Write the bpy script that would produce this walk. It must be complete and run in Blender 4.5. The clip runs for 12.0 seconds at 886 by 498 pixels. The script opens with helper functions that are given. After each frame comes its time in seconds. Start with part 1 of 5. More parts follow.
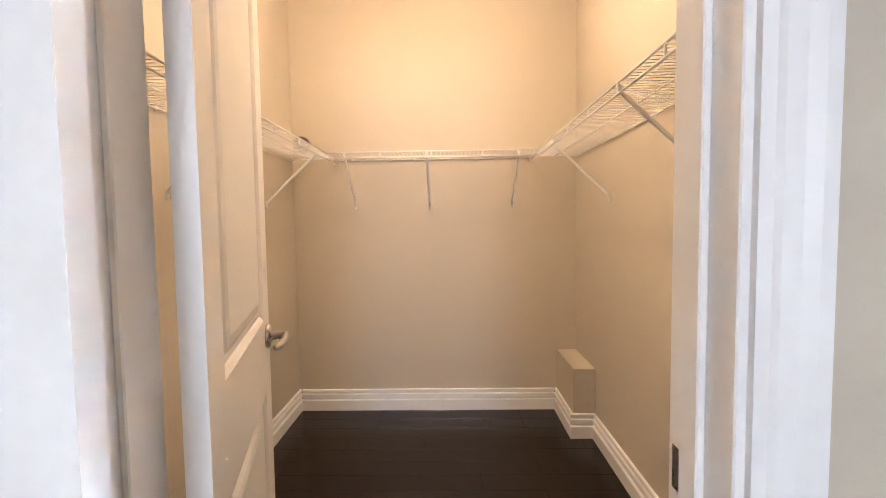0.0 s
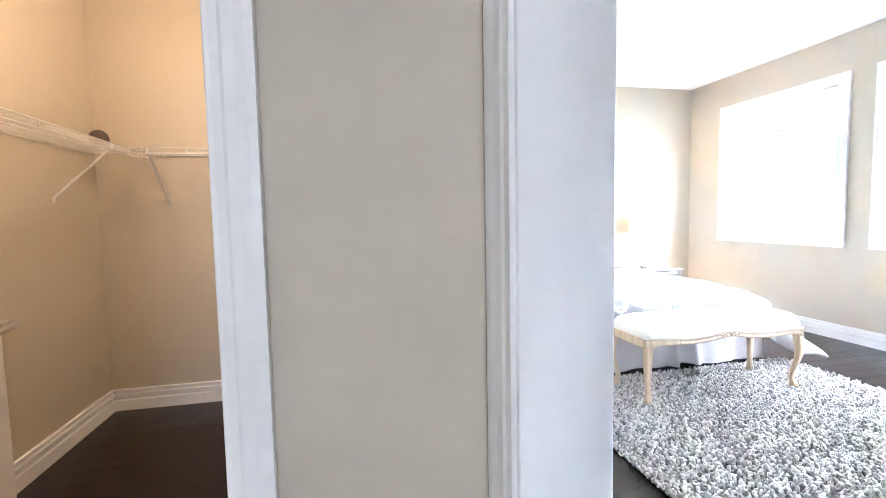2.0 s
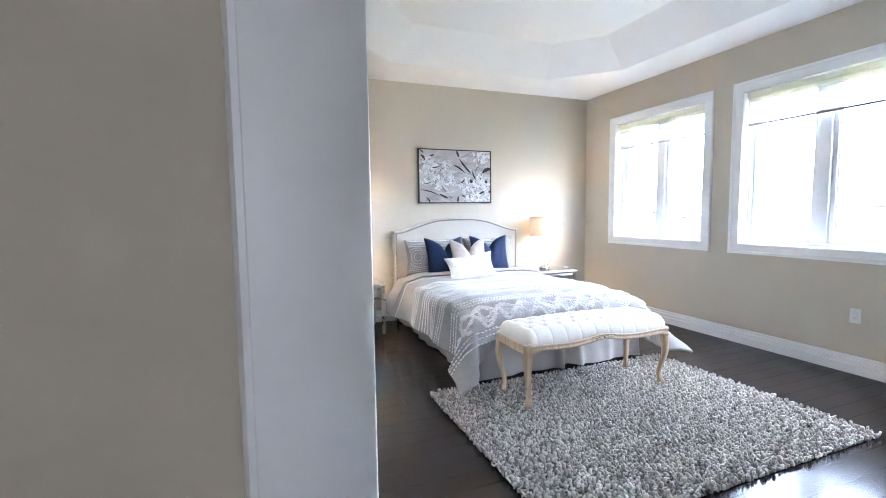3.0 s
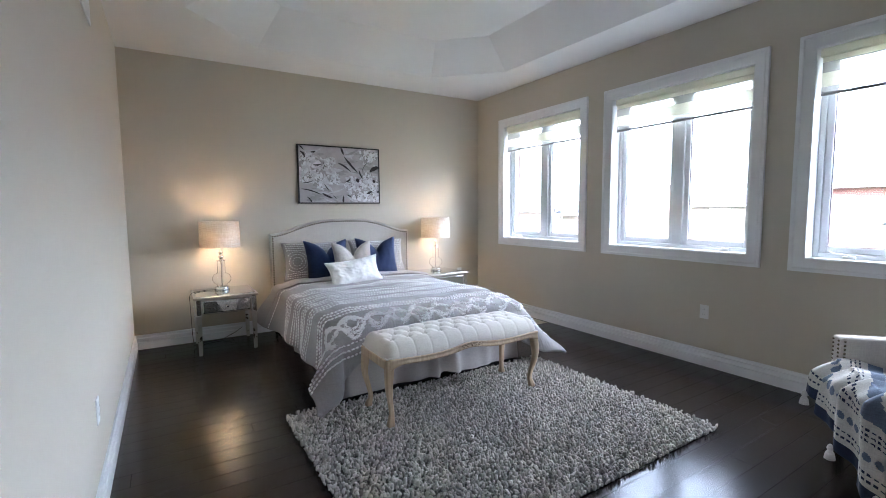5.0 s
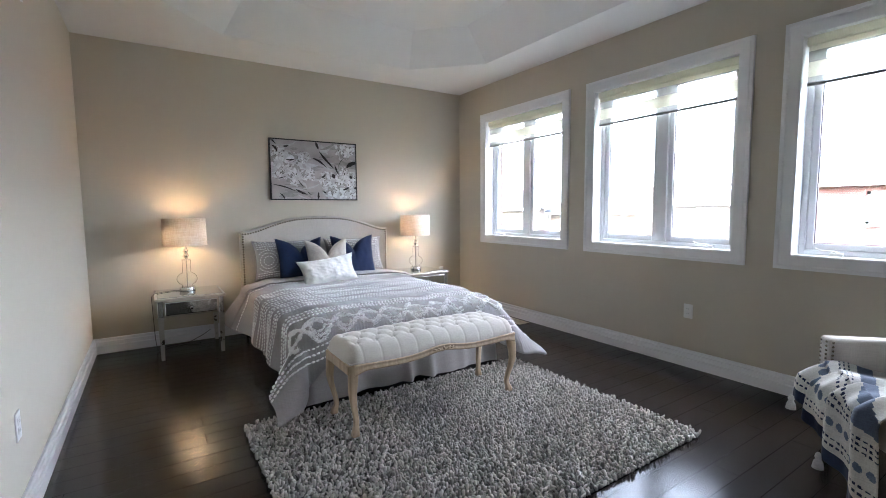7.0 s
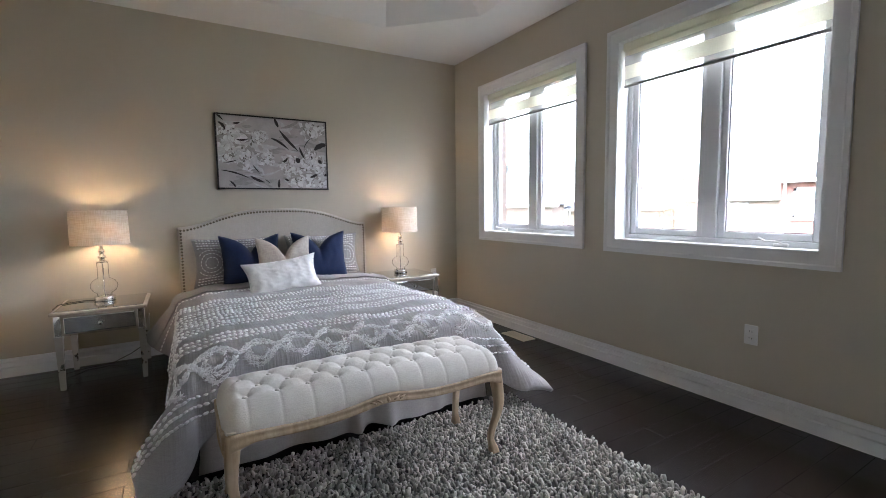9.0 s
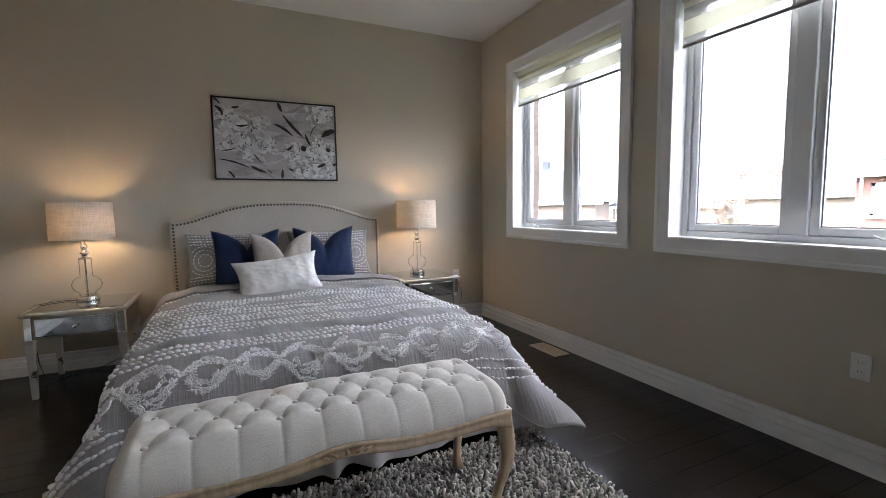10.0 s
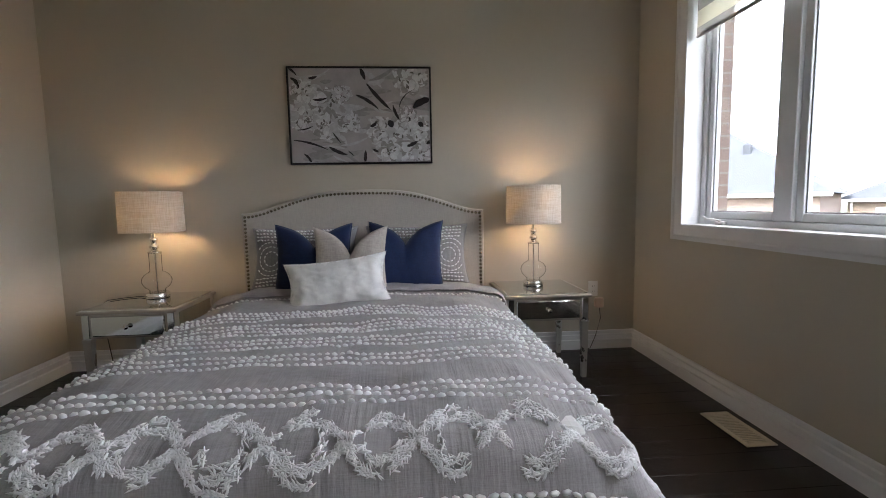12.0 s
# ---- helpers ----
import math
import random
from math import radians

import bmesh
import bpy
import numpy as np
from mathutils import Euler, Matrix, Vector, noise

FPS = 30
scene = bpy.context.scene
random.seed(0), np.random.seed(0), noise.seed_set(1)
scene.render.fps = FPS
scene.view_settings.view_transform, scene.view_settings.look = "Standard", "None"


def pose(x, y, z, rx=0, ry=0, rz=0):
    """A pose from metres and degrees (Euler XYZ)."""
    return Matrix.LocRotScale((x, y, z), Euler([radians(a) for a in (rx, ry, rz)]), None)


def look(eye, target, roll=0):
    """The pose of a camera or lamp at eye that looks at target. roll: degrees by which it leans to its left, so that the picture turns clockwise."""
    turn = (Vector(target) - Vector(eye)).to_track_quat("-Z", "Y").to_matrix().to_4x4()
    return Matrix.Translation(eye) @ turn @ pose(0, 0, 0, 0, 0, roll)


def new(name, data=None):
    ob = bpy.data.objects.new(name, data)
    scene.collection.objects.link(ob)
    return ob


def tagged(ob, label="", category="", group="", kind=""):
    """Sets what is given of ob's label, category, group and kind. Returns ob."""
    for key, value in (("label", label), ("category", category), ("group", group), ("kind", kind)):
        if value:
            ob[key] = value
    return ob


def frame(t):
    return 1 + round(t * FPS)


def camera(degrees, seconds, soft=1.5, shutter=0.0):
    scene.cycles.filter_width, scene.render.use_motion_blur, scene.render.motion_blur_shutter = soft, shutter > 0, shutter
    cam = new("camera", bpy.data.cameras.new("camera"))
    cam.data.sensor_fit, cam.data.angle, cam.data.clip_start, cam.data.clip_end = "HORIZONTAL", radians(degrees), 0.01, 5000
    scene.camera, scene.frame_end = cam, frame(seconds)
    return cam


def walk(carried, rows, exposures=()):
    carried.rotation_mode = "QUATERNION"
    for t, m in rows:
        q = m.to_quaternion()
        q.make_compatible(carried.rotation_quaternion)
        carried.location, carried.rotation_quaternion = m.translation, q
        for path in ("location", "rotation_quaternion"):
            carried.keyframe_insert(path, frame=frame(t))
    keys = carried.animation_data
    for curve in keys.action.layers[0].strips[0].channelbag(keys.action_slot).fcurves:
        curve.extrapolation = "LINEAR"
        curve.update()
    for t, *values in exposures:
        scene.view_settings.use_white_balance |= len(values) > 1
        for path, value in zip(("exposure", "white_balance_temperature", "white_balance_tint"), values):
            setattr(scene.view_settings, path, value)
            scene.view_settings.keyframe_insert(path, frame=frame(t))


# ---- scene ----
cam = camera(89.6, 12.0, 0.9)
PATH = [
    (0, (1.52, 0.179, 1.245), (1.483, 2.175, 1.128), -0.8),
    (0.5, (1.586, 0.059, 1.205), (1.552, 2.055, 1.079), -0.8),
    (1, (1.676, -0.036, 1.193), (1.747, 1.959, 1.065), -0.8),
    (1.5, (1.852, -0.097, 1.212), (2.115, 1.88, 1.069), -0.9),
    (2, (2.029, -0.142, 1.233), (2.447, 1.808, 1.086), -1.1),
    (2.5, (2.18, -0.17, 1.272), (2.723, 1.749, 1.115), -0.9),
    (3, (2.326, -0.129, 1.289), (3.056, 1.726, 1.128), -0.7),
    (3.5, (2.422, -0.096, 1.327), (3.321, 1.683, 1.158), -0.7),
    (5.5, (2.825, -0.09, 1.31), (3.89, 1.594, 1.14), -0.5),
    (6, (2.842, -0.087, 1.307), (3.926, 1.585, 1.136), -0.5),
    (6.5, (2.867, -0.081, 1.298), (3.957, 1.587, 1.124), -0.5),
    (8.5, (3.501, 0.453, 1.231), (4.561, 2.14, 1.05), -0.8),
    (9, (3.723, 0.601, 1.212), (4.738, 2.315, 1.029), -0.8),
    (9.5, (3.932, 0.794, 1.199), (4.878, 2.546, 1.014), -0.8),
    (10, (4.14, 0.96, 1.162), (4.993, 2.759, 0.975), -0.8),
    (10.5, (4.363, 1.121, 1.143), (5.063, 2.986, 0.965), -1.0),
    (11, (4.549, 1.367, 1.121), (5.067, 3.29, 0.939), -0.9),
    (11.5, (4.663, 1.591, 1.108), (5.027, 3.549, 0.923), -1.0),
    (12, (4.852, 1.819, 1.109), (5.0, 3.804, 0.914), -1.1),
]
EXPOSURES = [(0.0, 4.45, 5450, 14), (1.5, 4.45, 5400, 14), (2.0, 4.2, 5350, 13), (2.5, 3.75, 5350, 13), (3.0, 3.05, 5350, 13), (3.7, 2.35, 5350, 13), (5.5, 1.93, 5550, 13), (8.5, 1.58, 5850, 14), (9.5, 1.22, 6000, 15), (10.5, 0.82, 6150, 15), (12.0, 0.68, 6300, 15)]
walk(cam, [(t, look(eye, target, roll)) for t, eye, target, roll in PATH], EXPOSURES)

# ---- world and light ----
world = bpy.data.worlds.new("sky")
scene.world = world
world.use_nodes = True
wn = world.node_tree
sky = wn.nodes.new("ShaderNodeTexSky")
sky.sky_type = 'NISHITA'
sky.sun_disc = False
sky.sun_elevation, sky.sun_rotation = radians(48), radians(243)
sky.air_density, sky.dust_density, sky.ozone_density = 1.0, 3.0, 1.0
desat = wn.nodes.new("ShaderNodeHueSaturation")
desat.inputs["Saturation"].default_value = 0.20
desat.inputs["Value"].default_value = 21.0
wn.links.new(sky.outputs[0], desat.inputs["Color"])
wn.links.new(desat.outputs[0], wn.nodes["Background"].inputs[0])
wn.nodes["Background"].inputs[1].default_value = 0.15

sun = new("sun", bpy.data.lights.new("sun", 'SUN'))
sun.data.energy, sun.data.angle, sun.data.color = 0.5, radians(20), (1.0, 0.96, 0.9)
sun.matrix_world = look((0, 0, 20), (6.0, 3.0, 12.5))


def bulb(name, place, watts, colour, radius):
    ob = new(name, bpy.data.lights.new(name, 'POINT'))
    ob.data.energy, ob.data.color, ob.data.shadow_soft_size = watts, colour, radius
    ob.location = place
    return ob


def area_lamp(name, place, target, width, height, watts, colour=(0.93, 0.97, 1.0)):
    """An unseen rectangular lamp added at place and aimed at target."""
    ob = new(name, bpy.data.lights.new(name, 'AREA'))
    ob.data.shape, ob.data.size, ob.data.size_y = 'RECTANGLE', width, height
    ob.data.energy, ob.data.color = watts, colour
    ob.matrix_world = look(place, target)
    return ob


# Lamp added outside above the window heads, topping up the sky's light indoors.
area_lamp("window_skylight", (8.0, 2.2, 3.9), (5.0, 2.2, 0.6), 6.5, 1.6, 115, (1.0, 0.99, 0.97))

# Fill lamp added behind the camera to brighten the lobby; no window known there.
area_lamp("lobby_fill_light", (1.74, -3.42, 1.65), (1.60, 0.4, 1.35), 0.76, 0.86, 3.2, (1.0, 0.96, 0.92))

WARM = (1.0, 0.58, 0.25)
bulb("closet_bulb", (1.40, 2.00, 2.60), 1.20, (1.0, 0.58, 0.27), 0.03)

# ---- materials ----


def mat(name, base, rough=0.6, metal=0.0, vary=0.06, scale=3.0, fine=120.0, bump=0.05, spread=0.0, spec=0.5):
    """A painted or solid surface: broad and fine variation of the base colour, fine relief."""
    m = bpy.data.materials.new(name)
    m.use_nodes = True
    nt = m.node_tree
    n, l = nt.nodes, nt.links
    p = n["Principled BSDF"]
    p.inputs["Metallic"].default_value = metal
    p.inputs["Specular IOR Level"].default_value = spec
    tc = n.new("ShaderNodeTexCoord")
    big = n.new("ShaderNodeTexNoise")
    big.inputs["Scale"].default_value, big.inputs["Detail"].default_value = scale, 4
    small = n.new("ShaderNodeTexNoise")
    small.inputs["Scale"].default_value, small.inputs["Detail"].default_value = fine, 3
    l.new(tc.outputs["Object"], big.inputs["Vector"])
    l.new(tc.outputs["Object"], small.inputs["Vector"])
    add = n.new("ShaderNodeMath")
    add.operation = 'MULTIPLY_ADD'
    add.inputs[1].default_value = 0.5
    l.new(small.outputs[0], add.inputs[0])
    l.new(big.outputs[0], add.inputs[2])
    last = add.outputs[0]
    if spread:
        info = n.new("ShaderNodeObjectInfo")
        ra = n.new("ShaderNodeMath")
        ra.operation = 'MULTIPLY_ADD'
        ra.inputs[1].default_value = spread
        l.new(info.outputs["Random"], ra.inputs[0])
        l.new(last, ra.inputs[2])
        last = ra.outputs[0]
    mr = n.new("ShaderNodeMapRange")
    mr.inputs[1].default_value, mr.inputs[2].default_value = 0.45, 1.05 + spread
    mr.inputs[3].default_value, mr.inputs[4].default_value = 1 - vary, 1 + vary
    l.new(last, mr.inputs[0])
    mul = n.new("ShaderNodeVectorMath")
    mul.operation = 'SCALE'
    mul.inputs[0].default_value = base
    l.new(mr.outputs[0], mul.inputs["Scale"])
    l.new(mul.outputs[0], p.inputs["Base Color"])
    rr = n.new("ShaderNodeMapRange")
    rr.inputs[1].default_value, rr.inputs[2].default_value = 0.3, 0.7
    rr.inputs[3].default_value, rr.inputs[4].default_value = max(0.0, rough - 0.06), min(1.0, rough + 0.06)
    l.new(big.outputs[0], rr.inputs[0])
    l.new(rr.outputs[0], p.inputs["Roughness"])
    if bump:
        b = n.new("ShaderNodeBump")
        b.inputs["Strength"].default_value, b.inputs["Distance"].default_value = bump, 0.004
        l.new(small.outputs[0], b.inputs["Height"])
        l.new(b.outputs[0], p.inputs["Normal"])
    return m


def weave(name, base, dark, scale=420.0, rough=0.9, sheen=0.2, glow_through=0.0, slub=30.0):
    """Woven cloth: crossed threads with slubs, some sheen; light passes through where asked."""
    m = mat(name, base, rough, 0.0, 0.08, 5.0, 200.0, 0.0)
    nt = m.node_tree
    n, l = nt.nodes, nt.links
    p = n["Principled BSDF"]
    tc = n.new("ShaderNodeTexCoord")
    mix = n.new("ShaderNodeMix")
    mix.data_type = 'RGBA'
    mix.inputs[6].default_value, mix.inputs[7].default_value = (*dark, 1), (*base, 1)
    total = None
    for stretch in ((scale, scale, slub), (slub, slub, scale)):
        mp = n.new("ShaderNodeMapping")
        mp.inputs["Scale"].default_value = stretch
        tx = n.new("ShaderNodeTexNoise")
        tx.inputs["Scale"].default_value, tx.inputs["Detail"].default_value = 1.0, 2
        l.new(tc.outputs["Object"], mp.inputs[0])
        l.new(mp.outputs[0], tx.inputs["Vector"])
        if total is None:
            total = tx.outputs[0]
        else:
            a = n.new("ShaderNodeMath")
            l.new(total, a.inputs[0])
            l.new(tx.outputs[0], a.inputs[1])
            total = a.outputs[0]
    mr = n.new("ShaderNodeMapRange")
    mr.inputs[1].default_value, mr.inputs[2].default_value = 0.75, 1.2
    l.new(total, mr.inputs[0])
    l.new(mr.outputs[0], mix.inputs[0])
    l.new(mix.outputs[2], p.inputs["Base Color"])
    b = n.new("ShaderNodeBump")
    b.inputs["Strength"].default_value, b.inputs["Distance"].default_value = 0.25, 0.002
    l.new(total, b.inputs["Height"])
    l.new(b.outputs[0], p.inputs["Normal"])
    p.inputs["Sheen Weight"].default_value = sheen
    if glow_through:
        tr = n.new("ShaderNodeBsdfTranslucent")
        l.new(mix.outputs[2], tr.inputs[0])
        ms = n.new("ShaderNodeMixShader")
        ms.inputs[0].default_value = glow_through
        l.new(p.outputs[0], ms.inputs[1])
        l.new(tr.outputs[0], ms.inputs[2])
        l.new(ms.outputs[0], n["Material Output"].inputs[0])
    return m


def wood(name, light, dark, rough=0.35, along='X', spread=0.6, ring=9.0, bump=0.12):
    m = mat(name, light, rough, 0.0, 0.05, 2.0, 90.0, 0.0)
    nt = m.node_tree
    n, l = nt.nodes, nt.links
    p = n["Principled BSDF"]
    tc, info = n.new("ShaderNodeTexCoord"), n.new("ShaderNodeObjectInfo")
    mp = n.new("ShaderNodeMapping")
    s = [ring * 6, ring * 6, ring * 6]
    s['XYZ'.index(along)] = ring * 0.35
    mp.inputs["Scale"].default_value = s
    off = n.new("ShaderNodeVectorMath")
    off.operation = 'MULTIPLY_ADD'
    off.inputs[1].default_value = (7.0, 13.0, 5.0)
    l.new(info.outputs["Random"], off.inputs[0])
    l.new(tc.outputs["Object"], off.inputs[2])
    l.new(off.outputs[0], mp.inputs[0])
    tx = n.new("ShaderNodeTexNoise")
    tx.inputs["Scale"].default_value, tx.inputs["Detail"].default_value, tx.inputs["Distortion"].default_value = 1.0, 6, 0.6
    l.new(mp.outputs[0], tx.inputs["Vector"])
    ra = n.new("ShaderNodeMath")
    ra.operation = 'MULTIPLY_ADD'
    ra.inputs[1].default_value = spread
    l.new(info.outputs["Random"], ra.inputs[0])
    l.new(tx.outputs[0], ra.inputs[2])
    mr = n.new("ShaderNodeMapRange")
    mr.inputs[1].default_value, mr.inputs[2].default_value = 0.3, 0.7 + spread
    l.new(ra.outputs[0], mr.inputs[0])
    mix = n.new("ShaderNodeMix")
    mix.data_type = 'RGBA'
    mix.inputs[6].default_value, mix.inputs[7].default_value = (*dark, 1), (*light, 1)
    l.new(mr.outputs[0], mix.inputs[0])
    l.new(mix.outputs[2], p.inputs["Base Color"])
    b = n.new("ShaderNodeBump")
    b.inputs["Strength"].default_value, b.inputs["Distance"].default_value = bump, 0.002
    l.new(tx.outputs[0], b.inputs["Height"])
    l.new(b.outputs[0], p.inputs["Normal"])
    return m


def clear(name, tint=(1, 1, 1), rough=0.0, ior=1.45):
    m = bpy.data.materials.new(name)
    m.use_nodes = True
    p = m.node_tree.nodes["Principled BSDF"]
    p.inputs["Base Color"].default_value = (*tint, 1)
    p.inputs["Transmission Weight"].default_value = 1.0
    p.inputs["Roughness"].default_value, p.inputs["IOR"].default_value = rough, ior
    return m


def island(name, base, vary=0.35, rough=0.95):
    """Loose pieces in one mesh, each a little lighter or darker than its neighbour."""
    m = bpy.data.materials.new(name)
    m.use_nodes = True
    n, l = m.node_tree.nodes, m.node_tree.links
    p = n["Principled BSDF"]
    g = n.new("ShaderNodeNewGeometry")
    mr = n.new("ShaderNodeMapRange")
    mr.inputs[3].default_value, mr.inputs[4].default_value = 1 - vary, 1 + vary
    l.new(g.outputs["Random Per Island"], mr.inputs[0])
    sc = n.new("ShaderNodeVectorMath")
    sc.operation = 'SCALE'
    sc.inputs[0].default_value = base
    l.new(mr.outputs[0], sc.inputs["Scale"])
    l.new(sc.outputs[0], p.inputs["Base Color"])
    p.inputs["Roughness"].default_value = rough
    return m


def brickwork(name, a, b, mortar):
    m = mat(name, a, 0.9, 0, 0.1, 3, 60, 0.2)
    n, l = m.node_tree.nodes, m.node_tree.links
    tc, sep, comb, tx = n.new("ShaderNodeTexCoord"), n.new("ShaderNodeSeparateXYZ"), n.new("ShaderNodeCombineXYZ"), n.new("ShaderNodeTexBrick")
    add = n.new("ShaderNodeMath")
    l.new(tc.outputs["Object"], sep.inputs[0])
    l.new(sep.outputs[0], add.inputs[0])
    l.new(sep.outputs[1], add.inputs[1])
    l.new(add.outputs[0], comb.inputs[0])
    l.new(sep.outputs[2], comb.inputs[1])
    l.new(comb.outputs[0], tx.inputs["Vector"])
    tx.inputs["Color1"].default_value, tx.inputs["Color2"].default_value, tx.inputs["Mortar"].default_value = (*a, 1), (*b, 1), (*mortar, 1)
    tx.inputs["Scale"].default_value, tx.inputs["Mortar Size"].default_value = 1.0, 0.006
    tx.inputs["Brick Width"].default_value, tx.inputs["Row Height"].default_value = 0.22, 0.075
    l.new(tx.outputs[0], n["Principled BSDF"].inputs["Base Color"])
    return m


BRICK = brickwork("brown_brick", (0.17, 0.12, 0.095), (0.21, 0.155, 0.125), (0.22, 0.20, 0.18))
REDBRICK = brickwork("red_brick", (0.14, 0.055, 0.042), (0.17, 0.075, 0.058), (0.18, 0.15, 0.13))
WALL = mat("wall_paint", (0.580, 0.524, 0.428), 0.75, 0, 0.025, 1.5, 260, 0.06)
CEIL = mat("ceiling_paint", (0.80, 0.79, 0.77), 0.9, 0, 0.02, 2.0, 180, 0.08)
TRIM = mat("trim_paint", (0.86, 0.86, 0.86), 0.38, 0, 0.02, 2.0, 60, 0.02)
VINYL = mat("window_vinyl", (0.78, 0.79, 0.80), 0.35, 0, 0.02, 4, 60, 0.01)
PLANK = wood("espresso_floor", (0.015, 0.0095, 0.008), (0.009, 0.006, 0.0052), 0.21, 'X', 0.25, 9, 0.008)
PLANK.node_tree.nodes["Principled BSDF"].inputs["Specular IOR Level"].default_value = 0.40
GAP = mat("floor_underlay", (0.008, 0.006, 0.005), 0.9)
OAK = wood("washed_oak", (0.62, 0.47, 0.31), (0.40, 0.28, 0.17), 0.55, 'Z', 0.1, 9, 0.25)
LINEN = weave("grey_linen", (0.58, 0.53, 0.47), (0.50, 0.455, 0.40), 500, 0.9, 0.2)
BENCH = weave("ivory_linen", (0.76, 0.71, 0.64), (0.68, 0.63, 0.56), 500, 0.9, 0.2)
COVER = weave("taupe_cotton", (0.395, 0.372, 0.366), (0.330, 0.310, 0.305), 320, 0.92, 0.15)
_cn, _cl = COVER.node_tree.nodes, COVER.node_tree.links
_tc, _mp, _tx, _bp = _cn.new("ShaderNodeTexCoord"), _cn.new("ShaderNodeMapping"), _cn.new("ShaderNodeTexNoise"), _cn.new("ShaderNodeBump")
_mp.inputs["Scale"].default_value = (75, 6, 6)
_tx.inputs["Scale"].default_value = 1.0
_bp.inputs["Strength"].default_value, _bp.inputs["Distance"].default_value = 0.40, 0.012
_cl.new(_tc.outputs["Object"], _mp.inputs[0])
_cl.new(_mp.outputs[0], _tx.inputs["Vector"])
_cl.new(_tx.outputs[0], _bp.inputs["Height"])
_cl.new(_cn["Bump"].outputs[0], _bp.inputs["Normal"])
_cl.new(_bp.outputs[0], _cn["Principled BSDF"].inputs["Normal"])
TUFT = island("white_tufts", (0.90, 0.89, 0.88), 0.06)
SKIRT = weave("skirt_cotton", (0.50, 0.46, 0.44), (0.44, 0.40, 0.385), 400, 0.92, 0.1)
NAVY = weave("navy_velvet", (0.006, 0.022, 0.085), (0.004, 0.013, 0.06), 300, 0.8, 0.06)
CREAM = weave("cream_chenille", (0.62, 0.56, 0.50), (0.50, 0.44, 0.39), 160, 0.92, 0.2)
SATIN = mat("silver_satin", (0.88, 0.86, 0.83), 0.28, 0, 0.10, 14, 200, 0.05)
SHADE = weave("shade_linen", (0.88, 0.82, 0.74), (0.72, 0.63, 0.52), 260, 0.9, 0.0, 0.32, 14)
NICKEL = mat("brushed_nickel", (0.55, 0.53, 0.50), 0.30, 1.0, 0.05, 20, 300, 0.03)
CHROME = mat("polished_chrome", (0.75, 0.74, 0.72), 0.10, 1.0, 0.03, 20, 200, 0.0)
STUD = mat("nickel_studs", (0.30, 0.265, 0.215), 0.22, 1.0, 0.05, 20, 200, 0.0)
MIRROR = mat("aged_mirror", (0.70, 0.72, 0.71), 0.05, 1.0, 0.04, 12, 90, 0.0)
SILVER = mat("silver_leaf_wood", (0.46, 0.42, 0.36), 0.35, 0.7, 0.12, 12, 120, 0.1)
LEGM = mat("antique_mirror_leg", (0.62, 0.60, 0.56), 0.3, 0.85, 0.08, 12, 90, 0.0)
GASKET = mat("grey_gasket", (0.22, 0.22, 0.23), 0.6)
GLASS = clear("lamp_glass", (1, 1, 1), 0.0, 1.2)
# The tint darkens the bright view outside; it is no glass colour.
PANE = clear("window_glass", (0.44, 0.46, 0.47), 0.0, 1.02)
BLACK = mat("black_frame", (0.012, 0.012, 0.012), 0.45)
WIRE = mat("white_coated_wire", (0.80, 0.80, 0.79), 0.35)
PLATE = mat("white_plastic", (0.78, 0.77, 0.75), 0.35, 0, 0.02)
# Near-black colour standing in for the shade inside holes and ducts.
HOLE_SHADE = mat("hole_shade", (0.03, 0.03, 0.03), 0.6)
CORD = mat("dark_cord", (0.03, 0.025, 0.02), 0.5)
RUG = island("grey_shag", (0.46, 0.43, 0.385), 0.46)
RUGBASE = mat("rug_backing", (0.09, 0.085, 0.08), 0.95)

# ---- mesh helpers ----


def part(name, bm, material, parent=None, label="", smooth=False, kind=""):
    me = bpy.data.meshes.new(name)
    if isinstance(bm, bpy.types.Mesh):
        me = bm
    else:
        bmesh.ops.recalc_face_normals(bm, faces=bm.faces)
        bm.to_mesh(me)
        bm.free()
    if material and not me.materials:
        me.materials.append(material)
    if smooth:
        me.polygons.foreach_set("use_smooth", [True] * len(me.polygons))
    ob = new(name, me)
    if parent:
        ob.parent = parent
    return tagged(ob, label, kind=kind)


def thing(name, place, label, category, group="", turn=0.0):
    ob = new(name)
    ob.empty_display_size = 0.1
    ob.location = place
    ob.rotation_euler = (0, 0, radians(turn))
    return tagged(ob, label, category, group)


def structure(name, bm, material, label, category):
    ob = part(name, bm, material)
    return tagged(ob, label, category, kind="structure")


def block(bm, lo, hi, bevel=0.0, segments=2):
    """A box from corner lo to corner hi, its edges rounded."""
    c = [(a + b) / 2 for a, b in zip(lo, hi)]
    d = [abs(b - a) for a, b in zip(lo, hi)]
    made = bmesh.ops.create_cube(bm, size=1.0, matrix=Matrix.LocRotScale(c, None, d))
    if bevel:
        edges = list({e for v in made["verts"] for e in v.link_edges})
        bmesh.ops.bevel(bm, geom=edges, offset=min(bevel, min(d) * 0.45), segments=segments, affect='EDGES', profile=0.5)
    return bm


def boxes(*pairs, bevel=0.0, segments=2):
    bm = bmesh.new()
    for lo, hi in pairs:
        block(bm, lo, hi, bevel, segments)
    return bm


